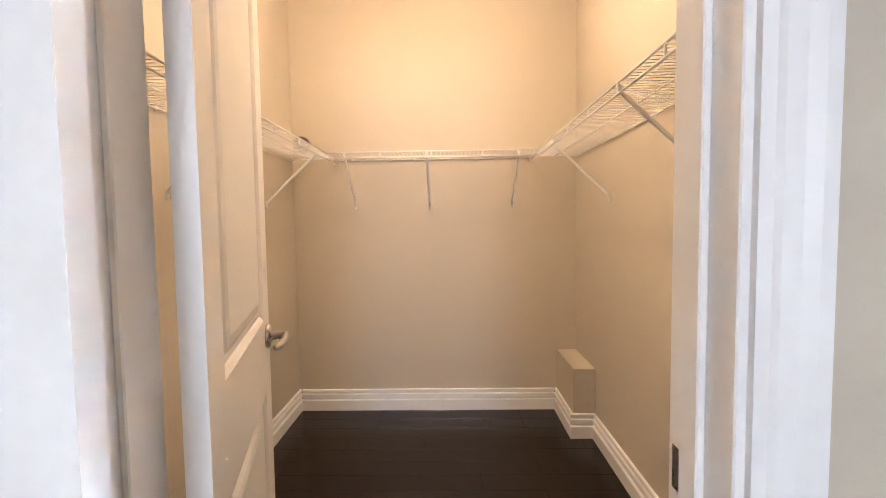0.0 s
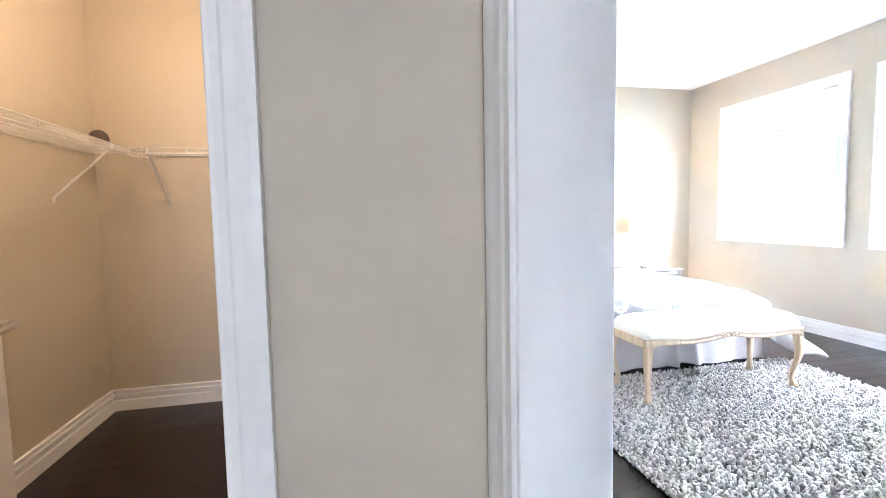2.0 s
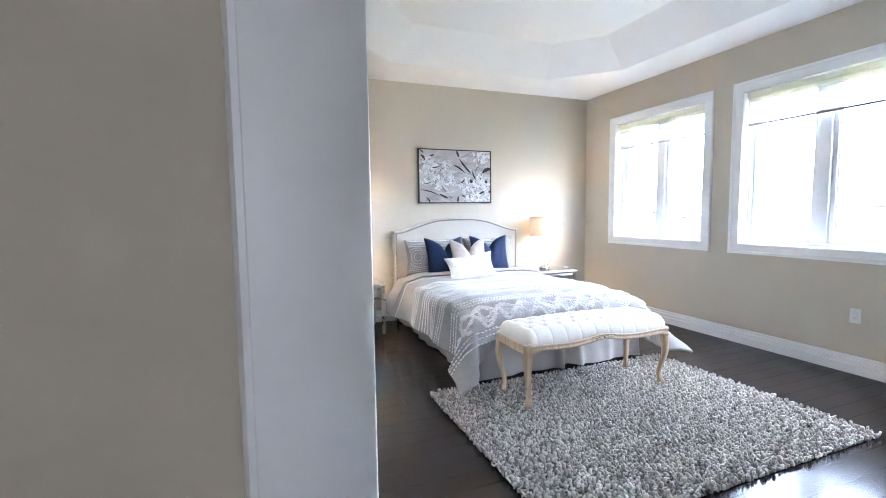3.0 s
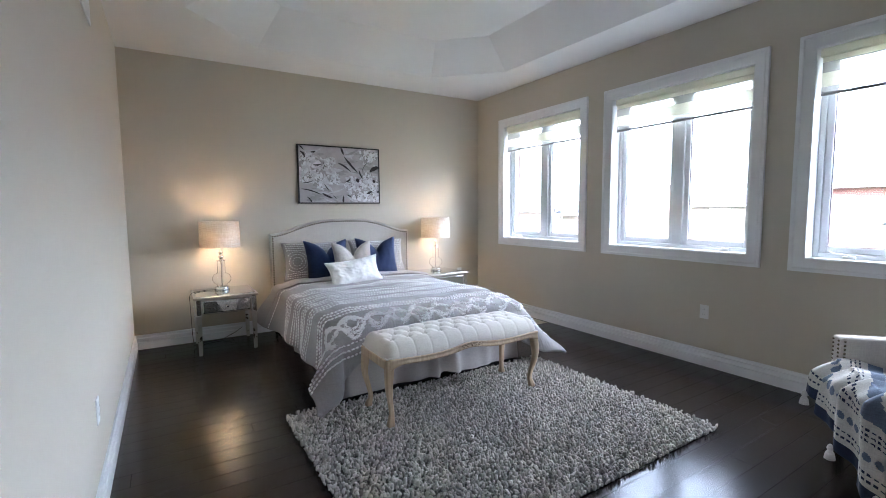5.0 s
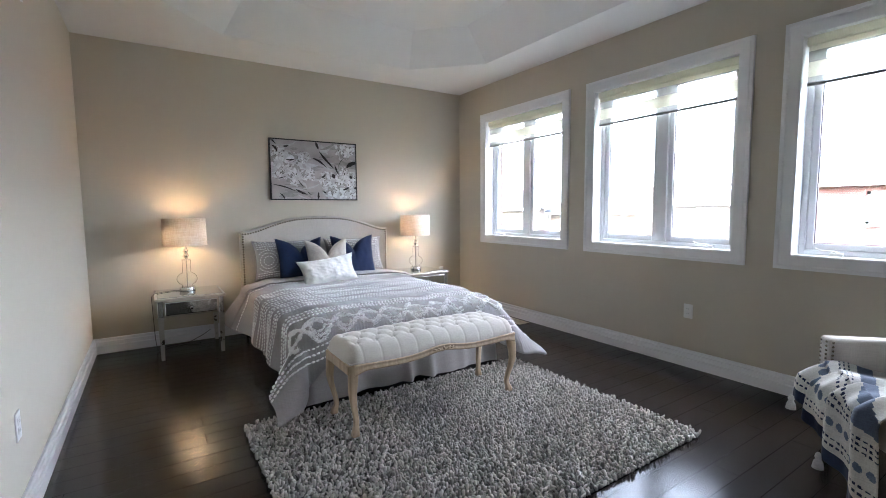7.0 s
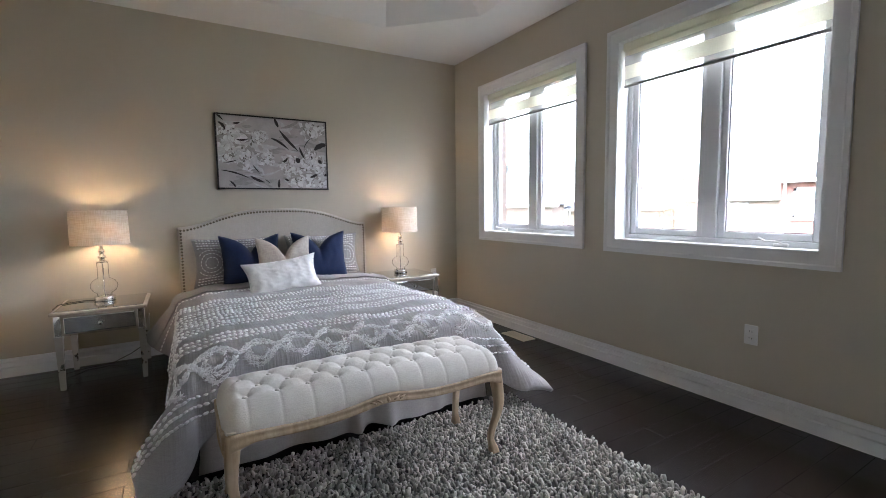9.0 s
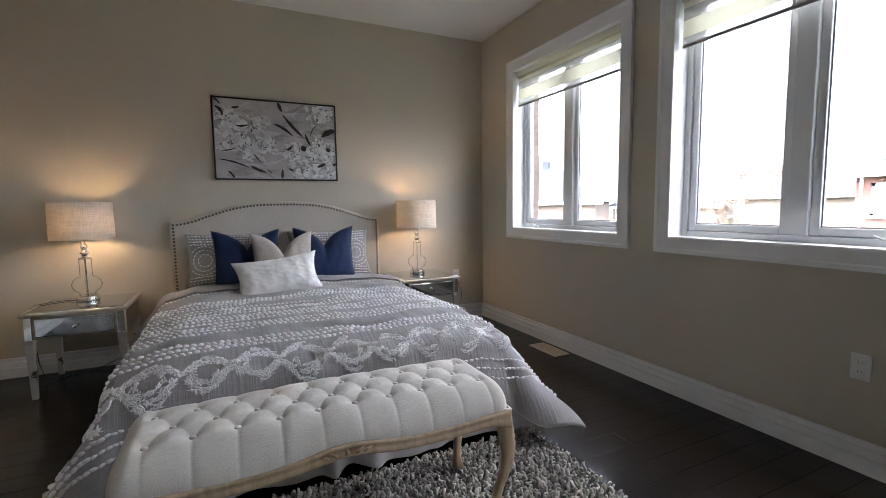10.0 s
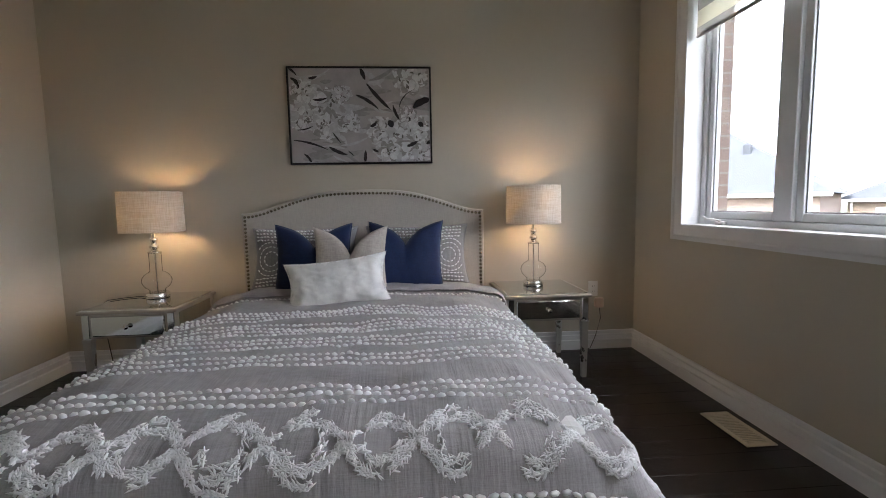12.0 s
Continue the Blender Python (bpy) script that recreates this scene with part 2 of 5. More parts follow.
def lathe(profile, sides=32, centre=(0, 0), cap=True):
    bm = bmesh.new()
    rings = []
    for r, z in profile:
        rings.append([bm.verts.new((centre[0] + max(r, 1e-4) * math.cos(2 * math.pi * i / sides), centre[1] + max(r, 1e-4) * math.sin(2 * math.pi * i / sides), z)) for i in range(sides)])
    for a, b in zip(rings, rings[1:]):
        for i in range(sides):
            bm.faces.new((a[i], a[(i + 1) % sides], b[(i + 1) % sides], b[i]))
    if cap:
        bm.faces.new(rings[0])
        bm.faces.new(rings[-1])
    return bm


def tube(bm, points, radius, sides=8, taper=None):
    """A round bar along points."""
    pts = [Vector(p) for p in points]
    rings = []
    for i, p in enumerate(pts):
        d = (pts[min(i + 1, len(pts) - 1)] - pts[max(i - 1, 0)]).normalized()
        up = Vector((0, 0, 1)) if abs(d.z) < 0.95 else Vector((1, 0, 0))
        a = d.cross(up).normalized()
        b = a.cross(d)
        r = radius if taper is None else taper[i]
        rings.append([bm.verts.new(p + r * (math.cos(2 * math.pi * k / sides) * a + math.sin(2 * math.pi * k / sides) * b)) for k in range(sides)])
    for u, v in zip(rings, rings[1:]):
        for k in range(sides):
            bm.faces.new((u[k], u[(k + 1) % sides], v[(k + 1) % sides], v[k]))
    bm.faces.new(rings[0])
    bm.faces.new(rings[-1])
    return bm


def extruded(profile, a, b, out):
    """A moulding: profile of (reach from the wall, height) drawn from a to b on the floor plan; out is the way off the wall."""
    bm = bmesh.new()
    ends = []
    for p in (a, b):
        ends.append([bm.verts.new((p[0] + out[0] * d, p[1] + out[1] * d, h)) for d, h in profile])
    k = len(profile)
    for i in range(k):
        bm.faces.new((ends[0][i], ends[0][(i + 1) % k], ends[1][(i + 1) % k], ends[1][i]))
    bm.faces.new(ends[0])
    bm.faces.new(ends[1])
    return bm


def surface(f, nu, nv, close_u=False):
    """A grid of points f(u, v), u and v from 0 to 1."""
    bm = bmesh.new()
    rows = [[bm.verts.new(f(i / nu, j / nv)) for i in range(nu if close_u else nu + 1)] for j in range(nv + 1)]
    for j in range(nv):
        for i in range(nu):
            k = (i + 1) % nu if close_u else i + 1
            bm.faces.new((rows[j][i], rows[j][k], rows[j + 1][k], rows[j + 1][i]))
    return bm


def smoothstep(a, b, x):
    t = min(1.0, max(0.0, (x - a) / (b - a)))
    return t * t * (3 - 2 * t)


# ---- plan ----
BX0, BX1, BY0, BY1 = 2.455, 6.545, -3.40, 5.05      # bedroom
VX0, VX1, VY0, VY1 = 0.45, 2.30, -3.40, 0.645       # lobby in front of the closet
CX0, CX1, CY0, CY1 = 0.49, 2.335, 0.78, 3.105       # closet
H, HC = 2.83, 2.75
DOOR0, DOOR1, DOORH = -0.36, 0.55, 2.06             # opening from lobby to bedroom
CD0, CD1 = 1.10, 1.832                             # closet doorway
WIN = [(3.117, 4.560), (1.478, 2.910), (-0.161, 1.297)]
WZ0, WZ1, CAS = 0.868, 2.475, 0.085

# ---- structure ----
structure("floor", boxes(((0.2, -3.6, -0.2), (6.7, 5.2, -0.012))), GAP, "dark espresso hardwood floor of bevelled planks", "floor")
structure("wall_north", boxes(((2.30, BY1, 0), (6.9, BY1 + 0.2, 3.3))), WALL, "warm beige painted wall behind the bed", "wall")
# Its opening is made up, to hold the lobby fill lamp.
structure("wall_south", boxes(((0.2, BY0 - 0.2, 0), (1.34, BY0, 3.3)), ((2.14, BY0 - 0.2, 0), (6.9, BY0, 3.3)), ((1.34, BY0 - 0.2, 0), (2.14, BY0, 1.20)), ((1.34, BY0 - 0.2, 2.10), (2.14, BY0, 3.3))), WALL, "plain beige painted wall with an unseen opening for the fill lamp", "wall")
# Unseen board added behind the fill lamp, shutting the opening to the sky.
structure("window_hall", boxes(((1.34, BY0 - 0.16, 1.20), (2.14, BY0 - 0.13, 2.10)), bevel=0.003), VINYL, "unseen white board behind the lobby fill lamp", "window")
bm = bmesh.new()
X0, X1 = BX1, BX1 + 0.20
lastz = [(0, WZ0 + CAS), (WZ1 - CAS, 3.3)]
for z0, z1 in lastz:
    block(bm, (X0, BY0, z0), (X1, BY1, z1))
edges = [BY0]
for a, b in sorted(WIN):
    edges += [a + CAS, b - CAS]
edges.append(BY1)
for a, b in zip(edges[0::2], edges[1::2]):
    block(bm, (X0, a, WZ0 + CAS), (X1, b, WZ1 - CAS))
bmv = bm.copy()
bmv.transform(Matrix.Translation((BX1 + 0.2, 0, 0)) @ Matrix.Diagonal((0.45, 1, 1, 1)) @ Matrix.Translation((-BX1, 0, 0)))
structure("wall_brick_veneer", bmv, BRICK, "brown brick outer leaf of the house wall", "wall")
structure("wall_east", bm, WALL, "warm beige painted wall with three windows", "wall")
structure("wall_west", boxes(((2.30, BY0, 0), (BX0, DOOR0, 3.3)), ((2.30, DOOR0, DOORH), (BX0, DOOR1, 3.3)), ((2.30, DOOR1, 0), (BX0, CY0, 3.3)), ((CX1, CY0, 0), (BX0, CY1, 3.3)), ((2.30, CY1, 0), (BX0, BY1, 3.3))), WALL,
          "warm beige painted wall with a cased doorway", "wall")
structure("wall_closet_front", boxes(((VX0 - 0.2, VY1, 0), (CD0, CY0, 3.3)), ((CD1, VY1, 0), (2.30, CY0, 3.3)), ((CD0, VY1, DOORH), (CD1, CY0, 3.3))), WALL,
          "beige painted wall with the closet doorway", "wall")
structure("wall_lobby_west", boxes(((VX0 - 0.2, VY0, 0), (VX0, VY1, 3.3))), WALL, "plain beige painted wall", "wall")
structure("wall_closet_west", boxes(((CX0 - 0.24, CY0, 0), (CX0, CY1, 3.3))), WALL, "beige painted closet wall", "wall")
structure("wall_closet_back", boxes(((CX0 - 0.24, CY1, 0), (2.30, CY1 + 0.15, 3.3))), WALL, "beige painted closet back wall", "wall")
structure("wall_boxing", boxes(((2.21, 2.70, 0), (CX1, CY1, 0.40)), bevel=0.004), WALL, "low beige painted boxed-in bulkhead in the closet corner", "wall")
structure("ceiling_closet", boxes(((0.2, CY0, HC), (CX1, CY1, HC + 0.1))), CEIL, "white closet ceiling", "ceiling")
structure("ceiling_lobby", boxes(((0.2, VY0, H), (2.30, VY1, H + 0.1))), CEIL, "white lobby ceiling", "ceiling")


def octagon(x0, x1, y0, y1, c):
    return [(x0 + c, y0), (x1 - c, y0), (x1, y0 + c), (x1, y1 - c), (x1 - c, y1), (x0 + c, y1), (x0, y1 - c), (x0, y0 + c)]


def tray():
    bm = bmesh.new()
    low = octagon(2.97, 6.03, -1.02, 4.43, 0.60)
    ins = 0.35
    high = octagon(2.97 + ins, 6.03 - ins, -1.02 + ins, 4.43 - ins, 0.60 - ins * 0.586)
    outer = [(BX0, BY0), (BX1, BY0), (BX1, BY0), (BX1, BY1), (BX1, BY1), (BX0, BY1), (BX0, BY1), (BX0, BY0)]
    lv = [bm.verts.new((x, y, H)) for x, y in low]
    hv = [bm.verts.new((x, y, H + 0.27)) for x, y in high]
    cs = {p: bm.verts.new((*p, H)) for p in set(outer)}
    for i in range(8):
        j = (i + 1) % 8
        bm.faces.new((lv[i], lv[j], hv[j], hv[i]))
        a, b = cs[outer[i]], cs[outer[j]]
        bm.faces.new((lv[i], lv[j], b, a) if a != b else (lv[i], lv[j], a))
    bm.faces.new(hv)
    return bm


structure("ceiling", tray(), CEIL, "white tray ceiling with sloped recessed centre", "ceiling")
structure("roof_slab", boxes(((0.2, -3.6, 3.3), (6.9, 5.25, 3.4))), CEIL, "plain slab above the ceilings", "ceiling")

BASE = [(0, 0), (0.021, 0), (0.021, 0.068), (0.010, 0.074), (0.010, 0.087), (0.018, 0.088), (0.018, 0.108), (0.008, 0.113), (0.008, 0.123), (0.014, 0.124), (0.014, 0.136), (0.010, 0.140), (0, 0.140)]


def baseboard(a, b, out):
    return tagged(part("baseboard", extruded(BASE, a, b, out), TRIM), "white painted stepped wooden baseboard", "baseboard", kind="structure")


t = 0.021
for a, b, o in (((BX0, BY1), (BX1, BY1), (0, -1)), ((BX1, BY1 - t), (BX1, BY0 + t), (-1, 0)), ((BX0, DOOR1 + 0.095), (BX0, BY1 - t), (1, 0)), ((BX0, BY0 + t), (BX0, DOOR0 - 0.095), (1, 0)),
                ((BX0, BY0), (BX1, BY0), (0, 1)), ((CX0 + t, CY1), (2.21 - t, CY1), (0, -1)), ((CX0, CY0), (CX0, CY1), (1, 0)), ((CX1, CY0), (CX1, 2.70 - t), (-1, 0)),
                ((2.21 - t, 2.70), (CX1, 2.70), (0, -1)), ((2.21, 2.70), (2.21, CY1), (-1, 0)), ((CD1 + 0.098, VY1), (2.30 - t, VY1), (0, -1)), ((VX0, VY0), (VX0, VY1), (1, 0))):
    baseboard(a, b, o)

CASING = [(0.0, 0.0), (0.0, 0.012), (0.018, 0.014), (0.026, 0.018), (0.050, 0.020), (0.070, 0.024), (0.088, 0.025), (0.088, 0.0)]


def doorway(name, axis, plane, out, lo, hi, top, label, slim=1.0):
    """Casing of two legs and a head round an opening on the wall plane; profile runs from the opening outwards."""
    bm = bmesh.new()
    k = len(CASING)
    path = [(lo, 0, -1, 0), (lo, top, -1, 1), (hi, top, 1, 1), (hi, 0, 1, 0)]
    rings = []
    for s, z, ds, dz in path:
        ring = []
        for w, d in CASING:
            w *= slim
            p = [0, 0, z + dz * w]
            p[axis], p[1 - axis] = s + ds * w, plane + out * d
            ring.append(bm.verts.new(p))
        rings.append(ring)
    for a, b in zip(rings, rings[1:]):
        for i in range(k):
            bm.faces.new((a[i], a[(i + 1) % k], b[(i + 1) % k], b[i]))
    bm.faces.new(rings[0])
    bm.faces.new(rings[-1])
    return structure(name, bm, TRIM, label, "door casing")


doorway("trim_closet_lobby", 0, VY1, -1, CD0 + 0.004, CD1 - 0.004, DOORH - 0.004, "white painted moulded casing round the closet doorway", 0.78)
doorway("trim_closet_inside", 0, CY0, 1, CD0 + 0.004, CD1 - 0.004, DOORH - 0.004, "white painted moulded casing inside the closet")
doorway("trim_doorway_lobby", 1, 2.30, -1, DOOR0, DOOR1 - 0.004, DOORH - 0.004, "white painted moulded casing of the bedroom doorway")
doorway("trim_doorway_bedroom", 1, BX0, 1, DOOR0, DOOR1 - 0.004, DOORH - 0.004, "white painted moulded casing of the bedroom doorway")
J = 0.016
for lo, hi in (((CD0, VY1 - 0.002, 0), (CD0 + J, CY0 + 0.002, DOORH)), ((CD1 - J, VY1 - 0.002, 0), (CD1, CY0 + 0.002, DOORH)), ((CD0 + J, VY1 - 0.002, DOORH - J), (CD1 - J, CY0 + 0.002, DOORH)),
               ((2.298, DOOR1 - J, 0), (BX0 + 0.018, DOOR1, DOORH)), ((2.298, DOOR0, 0), (BX0 + 0.002, DOOR0 + J, DOORH)), ((2.298, DOOR0 + J, DOORH - J), (BX0 + 0.002, DOOR1 - J, DOORH))):
    structure("door_jamb", boxes((lo, hi), bevel=0.002, segments=1), TRIM, "white painted wooden door jamb", "door jamb")
for lo, hi in (((CD0 + J, 0.695, 0), (CD0 + J + 0.011, 0.735, DOORH - J)), ((CD1 - J - 0.011, 0.695, 0), (CD1 - J, 0.735, DOORH - J))):
    structure("door_stop", boxes((lo, hi), bevel=0.002, segments=1), TRIM, "white painted door stop strip", "door stop")
bm = boxes(((CD1 - J - 0.0015, 0.742, 0.885), (CD1 - J + 0.001, 0.770, 0.945)), bevel=0.0005, segments=1)
tagged(part("strike_plate", bm, NICKEL), "small nickel strike plate on the white jamb", "strike plate")

# ---- doors ----


def lever(parent, x, y, z, out, way):
    """Rose and lever on a door face; out: +1 or -1 along y; way: which side the lever points along x."""
    bm = lathe([(0.0, 0), (0.031, 0), (0.033, 0.004), (0.031, 0.010), (0.022, 0.013), (0.013, 0.014), (0.011, 0.05), (0.0, 0.05)], 28)
    bm.transform(Matrix.Translation((x, y, z)) @ Matrix.Rotation(radians(-90 if out > 0 else 90), 4, 'X'))
    handle = part("handle", bm, NICKEL, parent, "brushed nickel lever handle", True)
    bm = bmesh.new()
    yy = y + out * 0.05
    tube(bm, [(x, yy - out * 0.012, z), (x + way * 0.004, yy, z), (x + way * 0.03, yy + out * 0.004, z + 0.001), (x + way * 0.07, yy + out * 0.003, z), (x + way * 0.105, yy - out * 0.004, z - 0.003), (x + way * 0.118, yy - out * 0.014, z - 0.005)],
         0.01, 12, [0.011, 0.0115, 0.0105, 0.0095, 0.009, 0.0075])
    part("lever", bm, NICKEL, handle, "", True)


def panel_door(name, width, place, turn, label, latch=True):
    """Two-panel moulded door; hinge at the origin, leaf along +x, faces at y = 0 and y = -0.035."""
    d = thing(name, place, label, "door", "panel doors", turn)
    h, th = 2.03, 0.035
    st = 0.105
    zs = [(0.20, 0.78), (0.98, h - 0.12)]
    pairs = [((0, -th, 0), (st, 0, h)), ((width - st, -th, 0), (width, 0, h)), ((st, -th, 0), (width - st, 0, zs[0][0])), ((st, -th, zs[0][1]), (width - st, 0, zs[1][0])), ((st, -th, zs[1][1]), (width - st, 0, h))]
    bm = boxes(*pairs)
    part("frame", bm, TRIM, d)
    for z0, z1 in zs:
        bm = bmesh.new()
        for side, y in ((1, 0.0), (-1, -th)):
            loops = []
            for ins, dep in ((0.0, 0.0), (0.010, 0.005), (0.016, 0.0095), (0.030, 0.0095), (0.045, 0.004), (0.060, 0.0015)):
                yy = y - side * dep
                loops.append([bm.verts.new((xx, yy, zz)) for xx, zz in ((st + ins, z0 + ins), (width - st - ins, z0 + ins), (width - st - ins, z1 - ins), (st + ins, z1 - ins))])
            for a, b in zip(loops, loops[1:]):
                for i in range(4):
                    bm.faces.new((a[i], a[(i + 1) % 4], b[(i + 1) % 4], b[i]))
            bm.faces.new(loops[-1])
        part("panel", bm, TRIM, d)
    for out, y in ((1, 0.0), (-1, -th)):
        lever(d, width - 0.065, y, 0.93, out, -1)
    bm = boxes(((width - 0.0005, -0.022, 0.90), (width + 0.0012, -0.014, 0.957)))
    part("latch_plate", bm, NICKEL, d, "dull nickel latch plate")
    for z in (0.2, 1.83):
        bm = lathe([(0.006, z - 0.045), (0.006, z + 0.045)], 12, (-0.004, 0.004))
        part("hinge", bm, NICKEL, d)
    return d


panel_door("closet_door", 0.69, (1.139, 0.784, 0.008), 105.8, "white painted two-panel closet door standing open")
lobby_door = panel_door("lobby_door", 0.725, (0.456, 0.600, 0.008), 0.0, "white painted two-panel door folded back against the wall")

# ---- windows ----


def window(n, y0, y1, crank_far):
    """Casing, jamb liner, vinyl frame with two lights, sill; opening from y0 to y1 (outer edges of the casing)."""
    w = new("window_%d" % n)
    tagged(w, "white vinyl double casement window with white wooden casing", "window", "bedroom windows", "structure")
    x = BX1
    a, b, z0, z1 = y0 + CAS, y1 - CAS, WZ0 + CAS, WZ1 - CAS
    c = CAS + 0.012
    bm = bmesh.new()
    prof = [(0.0, 0.0), (0.0, 0.016), (0.012, 0.018), (0.068, 0.018), (0.076, 0.024), (0.097, 0.024), (0.097, 0.0)]
    rings = []
    for yy, zz, dy, dz in ((a + 0.012, z0 + 0.012, -1, -1), (b - 0.012, z0 + 0.012, 1, -1), (b - 0.012, z1 - 0.012, 1, 1), (a + 0.012, z1 - 0.012, -1, 1)):
        rings.append([bm.verts.new((x - d, yy + dy * q, zz + dz * q)) for q, d in prof])
    k = len(prof)
    for i in range(4):
        for j in range(k):
            bm.faces.new((rings[i][j], rings[i][(j + 1) % k], rings[(i + 1) % 4][(j + 1) % k], rings[(i + 1) % 4][j]))
    part("casing", bm, TRIM, w)
    d = 0.105
    lo = 0.012
    bm = boxes(((x - 0.001, a, z0), (x + d, a + lo, z1)), ((x - 0.001, b - lo, z0), (x + d, b, z1)), ((x - 0.001, a + lo, z0), (x + d, b - lo, z0 + lo)), ((x - 0.001, a + lo, z1 - lo), (x + d, b - lo, z1)))
    part("window_sill", bm, TRIM, w)
    fr = 0.045
    ym = (a + b) / 2
    bm = boxes(((x + d, a, z0), (x + d + 0.08, a + fr, z1)), ((x + d, b - fr, z0), (x + d + 0.08, b, z1)), ((x + d, a + fr, z0), (x + d + 0.08, b - fr, z0 + fr)), ((x + d, a + fr, z1 - fr), (x + d + 0.08, b - fr, z1)),
               ((x + d - 0.006, ym - 0.045, z0 + fr), (x + d + 0.08, ym + 0.045, z1 - fr)), bevel=0.004)
    part("window_frame", bm, VINYL, w)
    for q0, q1 in ((a + fr, ym - 0.045), (ym + 0.045, b - fr)):
        s = 0.042
        zz0, zz1 = z0 + fr, z1 - fr
        xs, xe = x + d + 0.015, x + d + 0.06
        bm = boxes(((xs, q0, zz0), (xe, q0 + s, zz1)), ((xs, q1 - s, zz0), (xe, q1, zz1)), ((xs, q0 + s, zz0), (xe, q1 - s, zz0 + s)), ((xs, q0 + s, zz1 - s), (xe, q1 - s, zz1)), bevel=0.005)
        sash = part("sash", bm, VINYL, w)
        bm = boxes(((xs + 0.012, q0 + s, zz0 + s), (xs + 0.016, q0 + s + 0.006, zz1 - s)), ((xs + 0.012, q1 - s - 0.006, zz0 + s), (xs + 0.016, q1 - s, zz1 - s)), ((xs + 0.012, q0 + s, zz0 + s), (xs + 0.016, q1 - s, zz0 + s + 0.006)))
        part("gasket", bm, GASKET, sash)
        bm = boxes(((xs + 0.020, q0 + s - 0.004, zz0 + s - 0.004), (xs + 0.024, q1 - s + 0.004, zz1 - s + 0.004)))
        pane = part("pane", bm, PANE, sash, "glass pane tinted to dim the view outside")
        # Lamps and sky pass undimmed, so the tint mostly lowers the view.
        pane.visible_shadow = False
    yc = b - 0.22 if crank_far else a + 0.22
    bm = bmesh.new()
    block(bm, (x + d - 0.03, yc - 0.035, z0 + lo), (x + d + 0.002, yc + 0.035, z0 + lo + 0.022), 0.006)
    tube(bm, [(x + d - 0.02, yc - 0.01, z0 + lo + 0.02), (x + d - 0.035, yc + 0.02, z0 + lo + 0.032), (x + d - 0.05, yc + 0.07, z0 + lo + 0.035), (x + d - 0.055, yc + 0.10, z0 + lo + 0.05)], 0.006, 8)
    part("crank", bm, PLATE, w, "white folding crank handle", True)
    bm = boxes(((x + d + 0.000, (b - 0.03 if crank_far else a + 0.012), z0 + 0.42), (x + d + 0.012, (b - 0.012 if crank_far else a + 0.03), z0 + 0.50)), bevel=0.003)
    part("latch", bm, PLATE, w)
    return w


CREAMBAND = weave("blind_opaque", (0.82, 0.80, 0.70), (0.76, 0.74, 0.64), 500, 0.9, 0.0, 0.6, 60)
SHEER = bpy.data.materials.new("blind_sheer")
SHEER.use_nodes = True
_n, _l = SHEER.node_tree.nodes, SHEER.node_tree.links
_t, _m = _n.new("ShaderNodeBsdfTransparent"), _n.new("ShaderNodeMixShader")
_n["Principled BSDF"].inputs["Base Color"].default_value = (0.82, 0.81, 0.76, 1)
_n["Principled BSDF"].inputs["Roughness"].default_value = 0.9
_m.inputs[0].default_value = 0.45
_l.new(_t.outputs[0], _m.inputs[1])
_l.new(_n["Principled BSDF"].outputs[0], _m.inputs[2])
_l.new(_m.outputs[0], _n["Material Output"].inputs[0])


def blind(y0, y1, drop):
    a, b, z1 = y0 + CAS + 0.018, y1 - CAS - 0.018, WZ1 - CAS - 0.013
    t = thing("zebra_blind", (BX1 + 0.055, (a + b) / 2, z1), "cream banded roller blind drawn partly down", "blind", "bedroom blinds")
    w = (b - a) / 2
    bm = boxes(((-0.035, -w, -0.06), (0.035, w, 0.0)), bevel=0.012)
    part("cassette", bm, CREAMBAND, t)
    z = -0.06
    bands = [(0.030, CREAMBAND), (0.062, SHEER), (0.085, CREAMBAND), (0.035, SHEER)]
    left = drop - 0.06 - 0.026
    scale = left / sum(h for h, _ in bands)
    for h, m in bands:
        h *= scale
        bm = boxes(((-0.021, -w + 0.012, z - h), (-0.019, w - 0.012, z)))
        ob = part("band", bm, m, t)
        z -= h
    bm = boxes(((-0.026, -w + 0.010, z - 0.020), (-0.012, w - 0.010, z)), bevel=0.005)
    part("bottom_rail", bm, mat("rail_grey", (0.42, 0.40, 0.39), 0.4) if "rail_grey" not in bpy.data.materials else bpy.data.materials["rail_grey"], t)


for i, (a, b) in enumerate(WIN):
    window(i + 1, a, b, i != 1)
    blind(a, b, 0.32)

# ---- closet fittings ----


